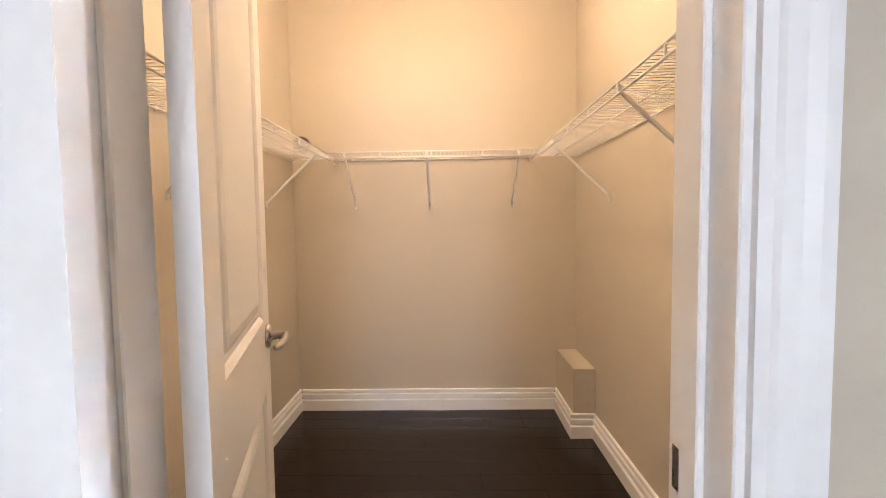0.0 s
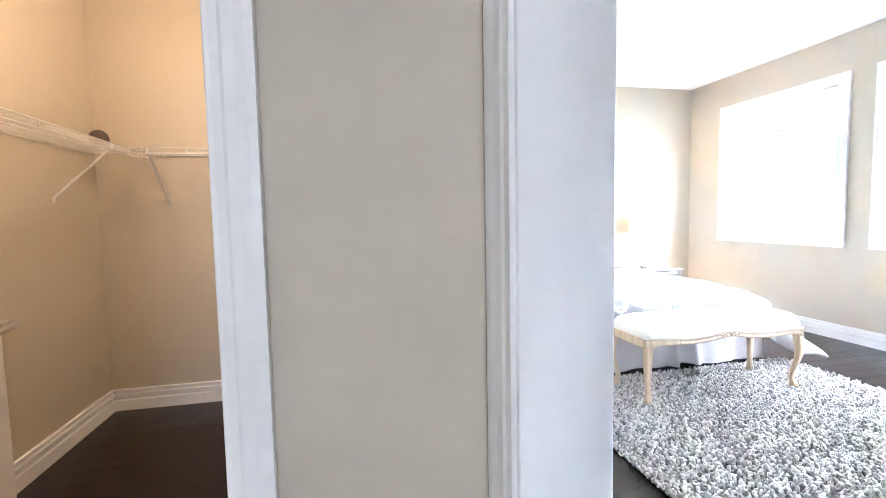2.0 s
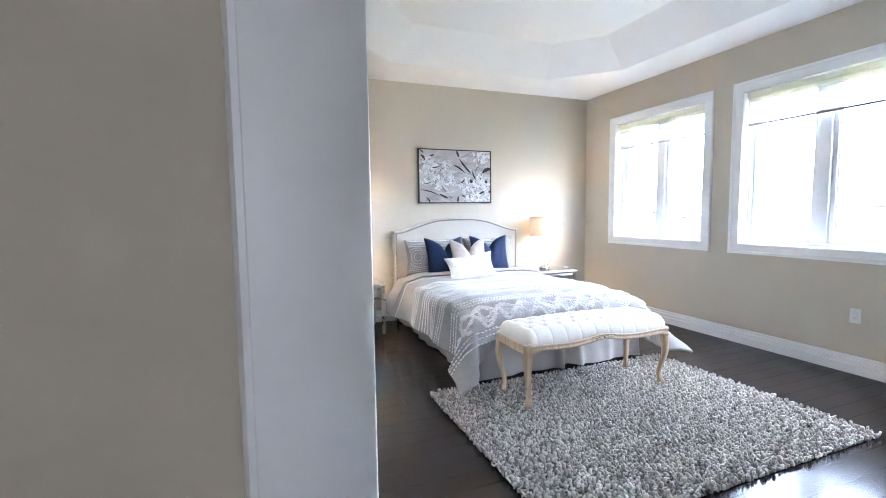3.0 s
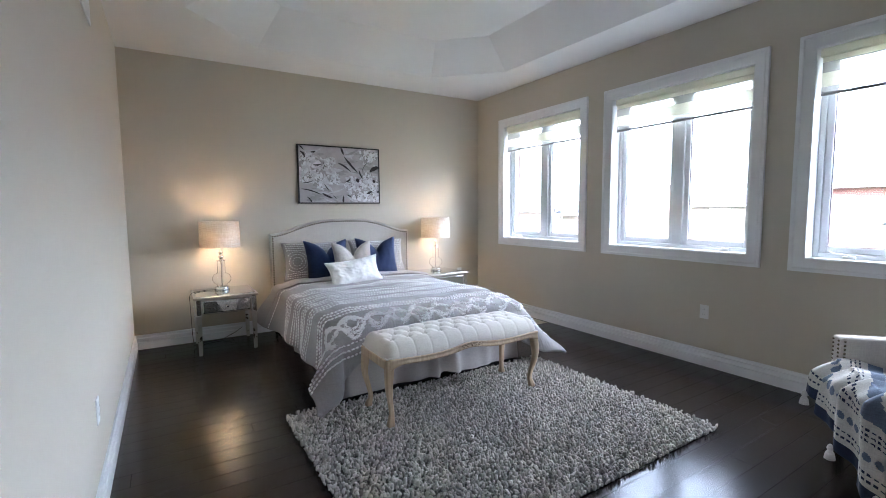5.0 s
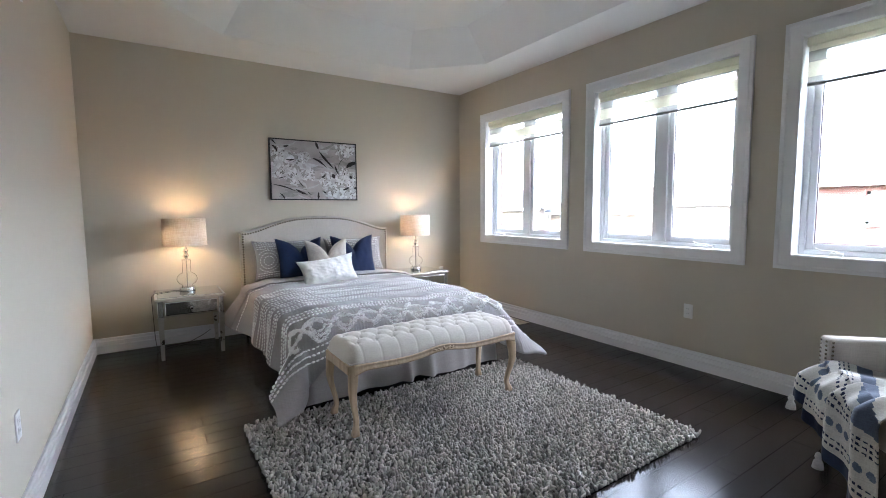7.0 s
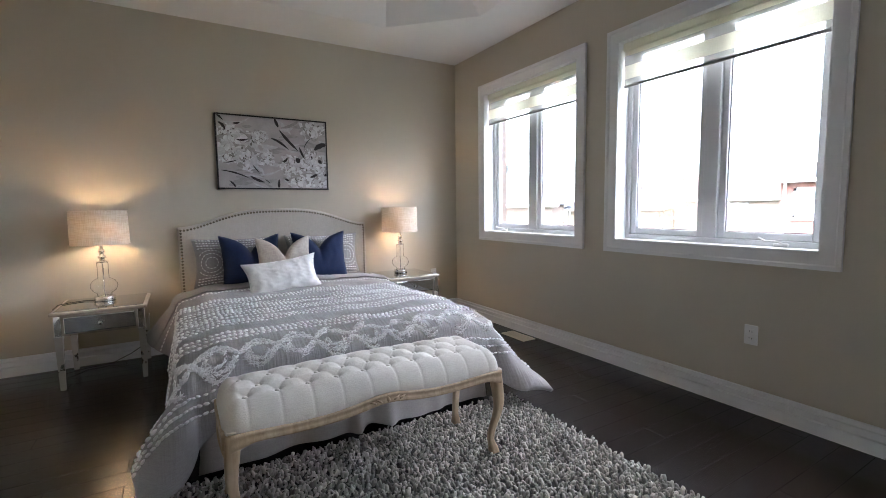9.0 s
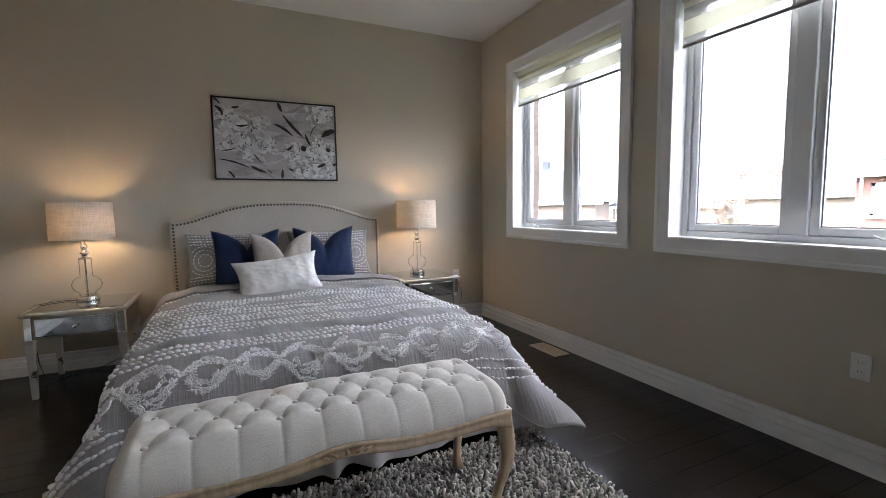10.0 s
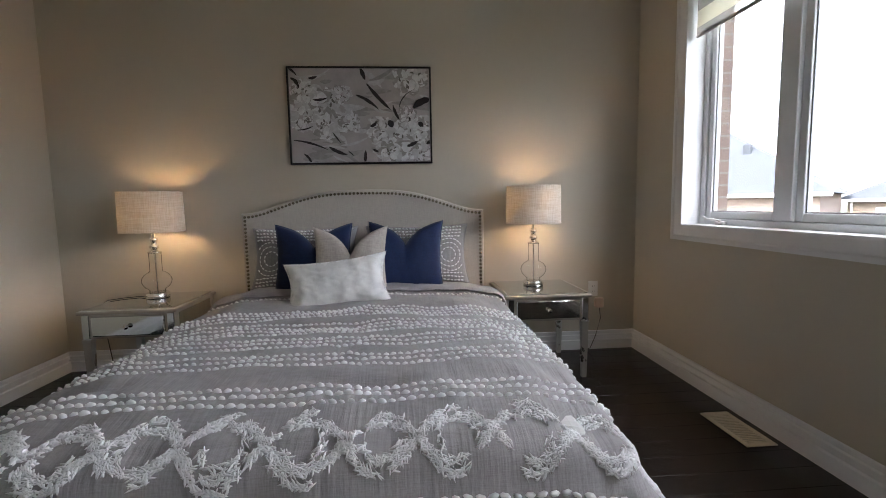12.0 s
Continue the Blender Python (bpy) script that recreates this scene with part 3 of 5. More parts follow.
def wire_shelf(name, length, place, turn, brackets, label):
    """Ventilated wire shelf: along +x, wall at y = 0, front at y = -0.30."""
    s = thing(name, place, label, "wire shelf", "closet shelves", turn)
    dep = 0.30
    for nm, y, z, r in (("front_rail", -dep, 0.0, 0.0042), ("front_rail", -dep, -0.034, 0.0042), ("back_rail", -0.008, -0.006, 0.0035), ("cross_rail", -0.15, -0.006, 0.003)):
        bm = bmesh.new()
        tube(bm, [(0, y, z), (length, y, z)], r, 8)
        part(nm, bm, WIRE, s, "", True)
    bm = bmesh.new()
    n = int(length / 0.0254)
    for i in range(n):
        xx = 0.012 + i * 0.0254
        tube(bm, [(xx, -0.005, 0.0), (xx, -dep, 0.0)], 0.0016, 5)
    part("wire_deck", bm, WIRE, s, "", True, kind="stuff")
    for i in range(int(length / 0.30) + 1):
        xx = min(length - 0.01, 0.02 + i * 0.30)
        bm = bmesh.new()
        block(bm, (xx - 0.004, -dep - 0.003, -0.034), (xx + 0.004, -dep + 0.003, 0.0), 0.001, 1)
        part("rail_clip", bm, WIRE, s)
    for xx in brackets:
        bm = bmesh.new()
        tube(bm, [(xx, -dep, -0.005), (xx, -dep + 0.01, -0.03), (xx, -0.012, -0.285), (xx, -0.002, -0.30)], 0.0078, 8)
        block(bm, (xx - 0.008, -0.006, -0.322), (xx + 0.008, 0.0, -0.285), 0.002, 1)
        part("bracket", bm, WIRE, s, "", True)
    for i in range(max(2, int(length / 0.4))):
        xx = 0.1 + i * 0.4
        if xx < length:
            part("wall_clip", boxes(((xx - 0.006, -0.012, -0.014), (xx + 0.006, 0, 0.004)), bevel=0.002, segments=1), WIRE, s)


SZ = 1.664
wire_shelf("wire_shelf", CX1 - CX0 - 0.60, (CX0 + 0.30, CY1, SZ), 0, (0.11, 0.594, 1.13), "white coated wire closet shelf on slanted brackets")
wire_shelf("wire_shelf", 2.25, (CX0, 0.84, SZ), 90, (0.2, 0.95, 1.82), "white coated wire closet shelf on slanted brackets")
wire_shelf("wire_shelf", 2.25, (CX1, CY1 - 0.01, SZ), -90, (0.62, 1.52), "white coated wire closet shelf on slanted brackets")
bm = lathe([(0.0, 0), (0.045, 0), (0.048, 0.006), (0.048, 0.05), (0.040, 0.056), (0.0, 0.056)], 28)
bm.transform(Matrix.Translation((0.62, 2.90, SZ + 0.052)) @ Matrix.Rotation(radians(80), 4, 'X') @ Matrix.Rotation(radians(20), 4, 'Y'))
tagged(part("tape_roll", bm, mat("dark_brown_roll", (0.05, 0.035, 0.03), 0.5), None, "", True), "dark round roll lying on the wire shelf", "roll")
bm = lathe([(0.0, 0), (0.13, 0), (0.14, -0.02), (0.13, -0.05), (0.085, -0.085), (0.0, -0.10)], 28)
lampglass = bpy.data.materials.new("lit_opal_glass")
lampglass.use_nodes = True
_p = lampglass.node_tree.nodes["Principled BSDF"]
_p.inputs["Emission Color"].default_value = (1.0, 0.70, 0.40, 1)
_p.inputs["Emission Strength"].default_value = 4.0
dome = thing("ceiling_light", (1.40, 2.00, HC), "small lit opal dome ceiling light in the closet", "ceiling light")
part("shade", bm, lampglass, dome, "glowing opal glass", True)

# ---- bed ----
CXB = 4.545
bed = thing("bed", (CXB, 3.95, 0), "queen bed with upholstered arched headboard and pleated skirt", "bed")


def headboard_top(x):
    """Height of the headboard's upper edge at x off its middle."""
    q = abs(x) / 0.834
    return 1.078 + 0.150 * (1 - smoothstep(0.0, 1.0, min(1.0, q / 0.97) ** 1.6))


def headboard():
    bm = bmesh.new()
    n = 48
    hw, y0, y1, r = 0.834, 1.085, 1.005, 0.016
    loops = []
    outline = [(-hw, 0.12)] + [(-hw + 2 * hw * i / n, headboard_top(-hw + 2 * hw * i / n)) for i in range(n + 1)] + [(hw, 0.12)]
    for y, ins in ((y0, 0.0), (y1 + r, 0.0), (y1 + 0.005, 0.005), (y1, r)):
        ring = []
        for i, (x, z) in enumerate(outline):
            xx = x * (hw - ins) / hw
            zz = z - ins if 0 < i < len(outline) - 1 else z
            ring.append(bm.verts.new((xx, y, zz)))
        loops.append(ring)
    k = len(outline)
    for a, b in zip(loops, loops[1:]):
        for i in range(k):
            bm.faces.new((a[i], a[(i + 1) % k], b[(i + 1) % k], b[i]))
    bm.faces.new(loops[0])
    bm.faces.new(loops[-1])
    hb = part("headboard", bm, LINEN, bed, "light grey linen headboard with nailhead trim")
    stud = lathe([(0.0094, 0.0), (0.0090, 0.004), (0.0063, 0.008), (0.0, 0.0098)], 10)
    stud.transform(Matrix.Rotation(radians(90), 4, 'X'))
    me = bpy.data.meshes.new("stud")
    stud.to_mesh(me)
    stud.free()
    me.materials.append(STUD)
    me.polygons.foreach_set("use_smooth", [True] * len(me.polygons))
    spots = []
    ins = 0.026
    z = 0.45
    while z < 1.078 - ins:
        spots += [(-hw + ins, z), (hw - ins, z)]
        z += 0.0262
    x = -hw + ins
    while x <= hw - ins:
        spots.append((x, headboard_top(x) - ins))
        slope = (headboard_top(x + 0.01) - headboard_top(x - 0.01)) / 0.02
        x += 0.0262 / math.sqrt(1 + slope * slope)
    for x, z in spots:
        ob = new("stud", me)
        ob.parent = hb
        ob.location = (x, y1 - 0.0005, z)
    for x in (-0.78, 0.78):
        part("leg", boxes(((x - 0.03, y1 + 0.01, 0), (x + 0.03, y1 + 0.06, 0.14)), bevel=0.003), BLACK, bed)


headboard()
MH = 0.765
part("box_spring", boxes(((-MH, -1.10, 0.17), (MH, 1.0, 0.33)), bevel=0.03, segments=3), SKIRT, bed)
part("mattress", boxes(((-MH, -1.08, 0.33), (MH, 1.0, 0.535)), bevel=0.05, segments=4), mat("mattress_white", (0.72, 0.70, 0.67), 0.9), bed)
for x in (-0.6, 0.6):
    for y in (-0.85, 0.85):
        part("leg", lathe([(0.025, 0.0), (0.03, 0.17)], 12, (x, y)), BLACK, bed)


def skirt():
    pts = []
    for a, b in (((-MH, 0.98), (-MH, -1.12)), ((-MH, -1.12), (MH, -1.12)), ((MH, -1.12), (MH, 0.98))):
        a, b = Vector(a), Vector(b)
        ln = (b - a).length
        n = int(ln / 0.012)
        out = Vector(((b - a).y, -(b - a).x)).normalized()
        if a.x == b.x:
            out = Vector((math.copysign(1, a.x), 0))
        else:
            out = Vector((0, -1))
        pts += [(a + (b - a) * i / n, out, ln * i / n) for i in range(n + 1)]
    total = len(pts) - 1

    def f(u, v):
        p, out, s = pts[min(total, int(round(u * total)))]
        z = 0.34 - 0.325 * v
        wave = 0.018 * math.sin(s * 9.0 + 1.2 * math.sin(s * 4.1)) + 0.012 * math.sin(s * 23 + 2) * smoothstep(0.2, 1, v)
        pleat = 0.060 * math.exp(-((s - 0.70) / 0.030) ** 2) - 0.03 * math.exp(-((s - 0.78) / 0.035) ** 2) + 0.055 * math.exp(-((s - 0.88) / 0.045) ** 2) + 0.03 * math.exp(-((s - 1.20) / 0.05) ** 2)
        foot = abs(out.y) > 0.5
        if foot:
            z += 0.020 * v * (1 + math.exp(-((s - 0.80) / 0.10) ** 2))
        o = out * (0.006 + v * (0.022 + wave + pleat * (1 if foot else 0)))
        return (p.x + o.x, p.y + o.y, z)
    return surface(f, total, 8)


part("bed_skirt", skirt(), SKIRT, bed, "gathered taupe cotton bed skirt", True)

# comforter: a sheet laid over the mattress, s across and q along from the head
HS, TOP = 0.80, 0.575
HEADY, FOOTY = 4.72, 2.875
HANG, HANGF = 0.42, 0.47
LEN = HEADY - FOOTY


def drape(s, q):
    """Place of the comforter's point s metres off the middle and q metres from its head edge."""
    ds, dq = max(0.0, abs(s) - HS), max(0.0, q - LEN)
    sg = 1 if s > 0 else -1
    bx, by = CXB + sg * min(abs(s), HS), HEADY - min(q, LEN)
    n1 = noise.noise((s * 2.2, q * 2.2, 3.1)) * 0.020 + noise.noise((s * 6, q * 6, 8.0)) * 0.010 + noise.noise((s * 16, q * 9, 1.0)) * 0.003
    n1 -= 0.034 * math.exp(-((q - 1.52 - 0.03 * math.sin(s * 5)) / 0.035) ** 2) * max(0.0, math.sin(s * 7 + 0.6)) + 0.010 * math.exp(-((q - 0.95) / 0.05) ** 2) * max(0.0, math.sin(s * 5 + 2))
    # ridged wrinkles, running unevenly from head to foot
    n1 += 0.013 * (0.35 - abs(noise.noise((s * 5.5 + q * 1.2, q * 2.3, 12.0)))) * (0.6 + noise.noise((s * 2, q * 2, 6.0)))
    n1 += 0.006 * (0.3 - abs(noise.noise((s * 12 - q * 3, q * 4.5, 4.0))))
    crown = 0.012 * math.cos(min(1, abs(s) / HS) * 1.5)
    edge = smoothstep(HS - 0.17, HS, abs(s)) * 0.03 + smoothstep(LEN - 0.17, LEN, q) * 0.035
    d = math.hypot(ds, dq)
    if d < 1e-6:
        return Vector((bx, by, TOP + n1 + crown - edge))
    ax, ay = ds / d, dq / d
    corner = 2 * ax * ay
    fold = 0.020 * math.sin(q * 11 + sg) * ax + 0.018 * math.sin(s * 10) * ay + 0.03 * corner * math.sin(math.atan2(dq, ds) * 6)
    r = 0.07
    if d < r * 1.57:
        o, h = r * math.sin(d / r), r * (1 - math.cos(d / r))
    else:
        e = d - r * 1.57
        flare = min(0.8, 0.14 + (0.14 * smoothstep(0.6, 1.5, q) if s > 0 else 0.0) + 0.48 * corner + 0.52 * math.exp(-(q / 0.30) ** 2))
        o, h = r + e * flare, r + e * math.sqrt(1 - flare * flare)
    o += fold * smoothstep(0.1, 0.4, d)
    return Vector((bx + sg * o * ax, by - o * ay, max(0.05, TOP - edge - h + n1 * (1 - smoothstep(0, 0.2, d)))))


def drape_normal(s, q):
    e = 0.006
    a, b = drape(s + e, q) - drape(s - e, q), drape(s, q + e) - drape(s, q - e)
    n = b.cross(a).normalized()
    return n if n.z > -0.3 else -n


def foot_hang(s):
    """How far the foot end hangs: short behind the bench, long at the corners."""
    return 0.29 + 0.19 * smoothstep(0.60, 0.98, abs(s))


comforter = thing("comforter", (0, 0, 0), "taupe grey comforter with rows of white tufts spread over the bed", "comforter")
bm = surface(lambda u, v: drape((u * 2 - 1) * (HS + HANG), v * (LEN + foot_hang((u * 2 - 1) * (HS + HANG)))), 150, 130)
cover = part("cover", bm, COVER, comforter, "", True)
sol = cover.modifiers.new("thick", 'SOLIDIFY')
sol.thickness, sol.offset = 0.022, -1


def folded_edge(u, v):
    """The head edge turned back over the comforter, a soft roll."""
    s = (u * 2 - 1) * (HS + HANG - 0.01)
    a = v * 2 * math.pi
    w, h = 0.125, 0.022
    q = 0.115 + w * math.cos(a) * (1 + 0.06 * math.sin(s * 9))
    p = drape(s, max(0.0, q))
    n = drape_normal(s, max(0.01, q))
    if q < 0:
        p = p + Vector((0, -q, 0))
    return p + n * (0.016 + h * math.sin(a) + 0.003 * noise.noise((s * 8, a, 2)))


part("turned_edge", surface(folded_edge, 110, 14), COVER, comforter, "plain taupe turned-back edge", True)


def blobs(items, size_name):
    """Many small tufts in one mesh: items of (place, normal, along, length, width, height)."""
    verts, faces = [], []
    ring = [(math.cos(2 * math.pi * i / 6), math.sin(2 * math.pi * i / 6)) for i in range(6)]
    for p, n, al, ln, wd, ht in items:
        al = (al - n * al.dot(n)).normalized()
        sd = n.cross(al)
        base = len(verts)
        for rad, up in ((1.0, 0.0), (0.85, 0.6)):
            for cx, cy in ring:
                verts.append(tuple(p + al * (cx * ln * rad) + sd * (cy * wd * rad) + n * (ht * up - 0.001)))
        verts.append(tuple(p + n * ht))
        for i in range(6):
            j = (i + 1) % 6
            faces.append((base + i, base + j, base + 6 + j, base + 6 + i))
            faces.append((base + 6 + i, base + 6 + j, base + 12))
    me = bpy.data.meshes.new(size_name)
    me.from_pydata(verts, [], faces)
    me.polygons.foreach_set("use_smooth", [True] * len(me.polygons))
    return me


rng = random.Random(4)


def tuft_row(items, q, s0, s1, gap=0.024, size=1.0, f=drape, fn=drape_normal, jitter=0.0022):
    s = s0
    while s < s1:
        qq = q + rng.uniform(-jitter, jitter)
        if f is drape and qq > LEN + foot_hang(s) - 0.02:
            s += gap
            continue
        n = fn(s, qq)
        al = (f(s + 0.01, qq) - f(s - 0.01, qq)) + n.cross(f(s + 0.01, qq) - f(s - 0.01, qq)) * rng.uniform(-0.4, 0.4)
        k = rng.uniform(0.8, 1.15) * size
        items.append((f(s, qq), n, al, 0.0115 * k, 0.0057 * k, 0.0104 * k))
        s += gap * rng.uniform(0.92, 1.08)


items = []
W1 = HS + HANG - 0.02
tuft_row(items, 0.30, -W1, W1, 0.027, 0.95)
for q in (0.62, 0.672, 0.724, 0.776, 0.90, 0.952, 1.004, 1.056, 1.145, 1.192, 1.240, 1.335, 1.380, 1.425):
    tuft_row(items, q, -W1, W1, 0.0255, 0.95)
for q in (1.605, 1.655, 1.705):
    tuft_row(items, q, -W1, W1, 0.027, 1.1)
for q in (2.000, 2.043, 2.086):
    tuft_row(items, q, -W1, W1, 0.029, 1.2)


def strand(items, s, q, ds, dq, size=1.0):
    n = drape_normal(s, q)
    al = drape(s + ds * 0.01, q + dq * 0.01) - drape(s - ds * 0.01, q - dq * 0.01)
    tilt = n + al.normalized() * rng.uniform(-0.5, 0.5)
    items.append((drape(s, q), tilt.normalized(), al, 0.0115 * size * rng.uniform(0.4, 1.7), 0.0022 * size, 0.0068 * size * rng.uniform(0.5, 1.6)))


# interlaced loops with fringed outlines
LAT0, LAT1, PER = 1.735, 1.965, 0.187
mid, amp = (LAT0 + LAT1) / 2, (LAT1 - LAT0) / 2 - 0.035


def shaggy(s_, q_, ds, dq):
    if noise.noise((s_ * 19, q_ * 19, 5.0)) < -0.22:
        return
    for rep_ in range(5):
        fl = rng.uniform(-1.4, 1.4)
        strand(items, s_ + rng.uniform(-0.009, 0.009), q_ + rng.uniform(-0.009, 0.009), ds - fl * dq, dq + fl * ds)


SHIFT = -0.055
for ph in (0, math.pi):
    for off in (-0.015, 0.015):
        s_ = -W1
        while s_ < W1:
            a = math.pi * (s_ - SHIFT) / PER + ph + 0.40 * noise.noise((s_ * 3.5, 2.0, ph))
            wob = 0.012 * math.sin(s_ * 7.3 + ph)
            dq = (amp + off) * math.cos(a) * math.pi / PER
            q_ = mid + (amp + off) * (1 + 0.30 * noise.noise((s_ * 5.0, 7.0, ph))) * math.sin(a) + wob
            shaggy(s_, q_, 1.0, dq)
            s_ += 0.0060 / math.sqrt(1 + dq * dq) * 1.25
k = -7
while k <= 6:
    cx_ = SHIFT + (k + 0.5) * PER
    n_ = 50
    for i in range(n_):
        a = 2 * math.pi * i / n_
        s_, q_ = cx_ + 0.046 * math.cos(a), mid + 0.060 * math.sin(a)
        if abs(s_) < W1 and noise.noise((s_ * 15, q_ * 15, 9.0)) > -0.12:
            for rep_ in range(2):
                strand(items, s_ + rng.uniform(-0.008, 0.008), q_ + rng.uniform(-0.008, 0.008), -math.sin(a) + rng.uniform(-1, 1), math.cos(a) + rng.uniform(-1, 1))
    k += 1
tagged(part("tufting", blobs(items, "tufts"), TUFT, comforter, "rows and loops of white cotton tufts"), kind="stuff")

# ---- pillows ----


def pillow(name, w, h, t, place, lean, turn, material, label, chop=0.0, tufts=False, roll=0.0, ear=0.07):
    def f(u, v, side=1):
        x, y = u * 2 - 1, v * 2 - 1
        px = w / 2 * x * (1 - ear * (1 - y * y) + 0.03 * y * y)
        py = h / 2 * y * (1 - ear * 1.4 * (1 - x * x))
        py -= chop * math.exp(-abs(x) / 0.34) * ((y + 1) / 2) ** 2
        e = (1 - abs(x) ** 3.2) * (1 - abs(y) ** 3.2)
        th = t / 2 * max(0.0, e) ** 0.55
        if chop:
            th *= 1 - 0.45 * math.exp(-(x / 0.20) ** 2) * smoothstep(-0.3, 1, y)
        if material == SATIN:
            th += (0.012 * noise.noise((px * 14, py * 9, 5.0)) + 0.010 * abs(noise.noise((px * 22 + py * 14, py * 20 - px * 8, 2.0)))) * min(1, e * 2.5)
        th += 0.006 * noise.noise((px * 9, py * 9, place[0] * 7)) * min(1, e * 3) + 0.004 * noise.noise((px * 22, py * 12, place[0])) * min(1, e * 3)
        return Vector((px, -side * th, py))
    bm = bmesh.new()
    n = 44
    front = [[bm.verts.new(f(i / n, j / n)) for i in range(n + 1)] for j in range(n + 1)]
    back = [[front[j][i] if i in (0, n) or j in (0, n) else bm.verts.new(f(i / n, j / n, -1)) for i in range(n + 1)] for j in range(n + 1)]
    for g in (front, back):
        for j in range(n):
            for i in range(n):
                bm.faces.new((g[j][i], g[j][i + 1], g[j + 1][i + 1], g[j + 1][i]))
    ob = thing(name, place, label, "pillow", "pillows on the bed")
    ob.rotation_euler = Euler((radians(-lean), radians(roll), radians(turn)))
    body = part("cushion", bm, material, ob, "", True)
    bm = bmesh.new()
    loop = [f(i / 20, 0) for i in range(21)] + [f(1, i / 20) for i in range(1, 21)] + [f(1 - i / 20, 1) for i in range(1, 21)] + [f(0, 1 - i / 20) for i in range(1, 21)]
    tube(bm, loop, 0.0028, 6)
    part("seam", bm, material, ob, "", True)
    if tufts:
        its = []

        def fr(s, q):
            return f(s / w + 0.5, q / h + 0.5)

        def nr(s, q):
            a, b = fr(s + 0.005, q) - fr(s - 0.005, q), fr(s, q + 0.005) - fr(s, q - 0.005)
            nn = a.cross(b).normalized()
            return nn if nn.y < 0 else -nn
        for q in (-0.20, -0.175, -0.15, 0.13, 0.155, 0.18, 0.205):
            tuft_row(its, q * h / 0.45, -w / 2 + 0.03, w / 2 - 0.03, 0.024, 0.95, fr, nr)
        for cx in (-0.22, 0.0, 0.22):
            for rad in (0.05, 0.085, 0.115):
                k = int(rad * 230)
                for i in range(k):
                    a = 2 * math.pi * i / k
                    s, q = cx + rad * math.cos(a), -0.01 + rad * math.sin(a)
                    if abs(s) < w / 2 - 0.03:
                        al = fr(s - 0.01 * math.sin(a), q + 0.01 * math.cos(a)) - fr(s, q)
                        its.append((fr(s, q), nr(s, q), al, 0.012, 0.0045, 0.006))
        tagged(part("tufting", blobs(its, "sham_tufts"), TUFT, ob, "rings and rows of pale tufts"), kind="stuff")
    return ob


pillow("pillow", 0.68, 0.42, 0.15, (4.155, 4.85, 0.775), 14, 0, COVER, "taupe pillow sham with tufted medallions against the headboard", tufts=True)
pillow("pillow", 0.68, 0.42, 0.15, (4.905, 4.85, 0.775), 14, 0, COVER, "taupe pillow sham with tufted medallions against the headboard", tufts=True)
pillow("pillow", 0.47, 0.48, 0.15, (4.245, 4.68, 0.782), 16, 3, NAVY, "navy velvet square cushion with dented top", 0.145)
pillow("pillow", 0.47, 0.48, 0.15, (4.825, 4.68, 0.787), 16, -4, NAVY, "navy velvet square cushion with dented top", 0.145)
pillow("pillow", 0.44, 0.45, 0.14, (4.490, 4.55, 0.782), 18, 0, CREAM, "cream chenille square cushion with dented top", 0.175)
pillow("pillow", 0.575, 0.30, 0.13, (4.435, 4.37, 0.680), 24, 2, SATIN, "silver white satin lumbar cushion", 0.0, roll=-6, ear=0.10)

# ---- bench ----


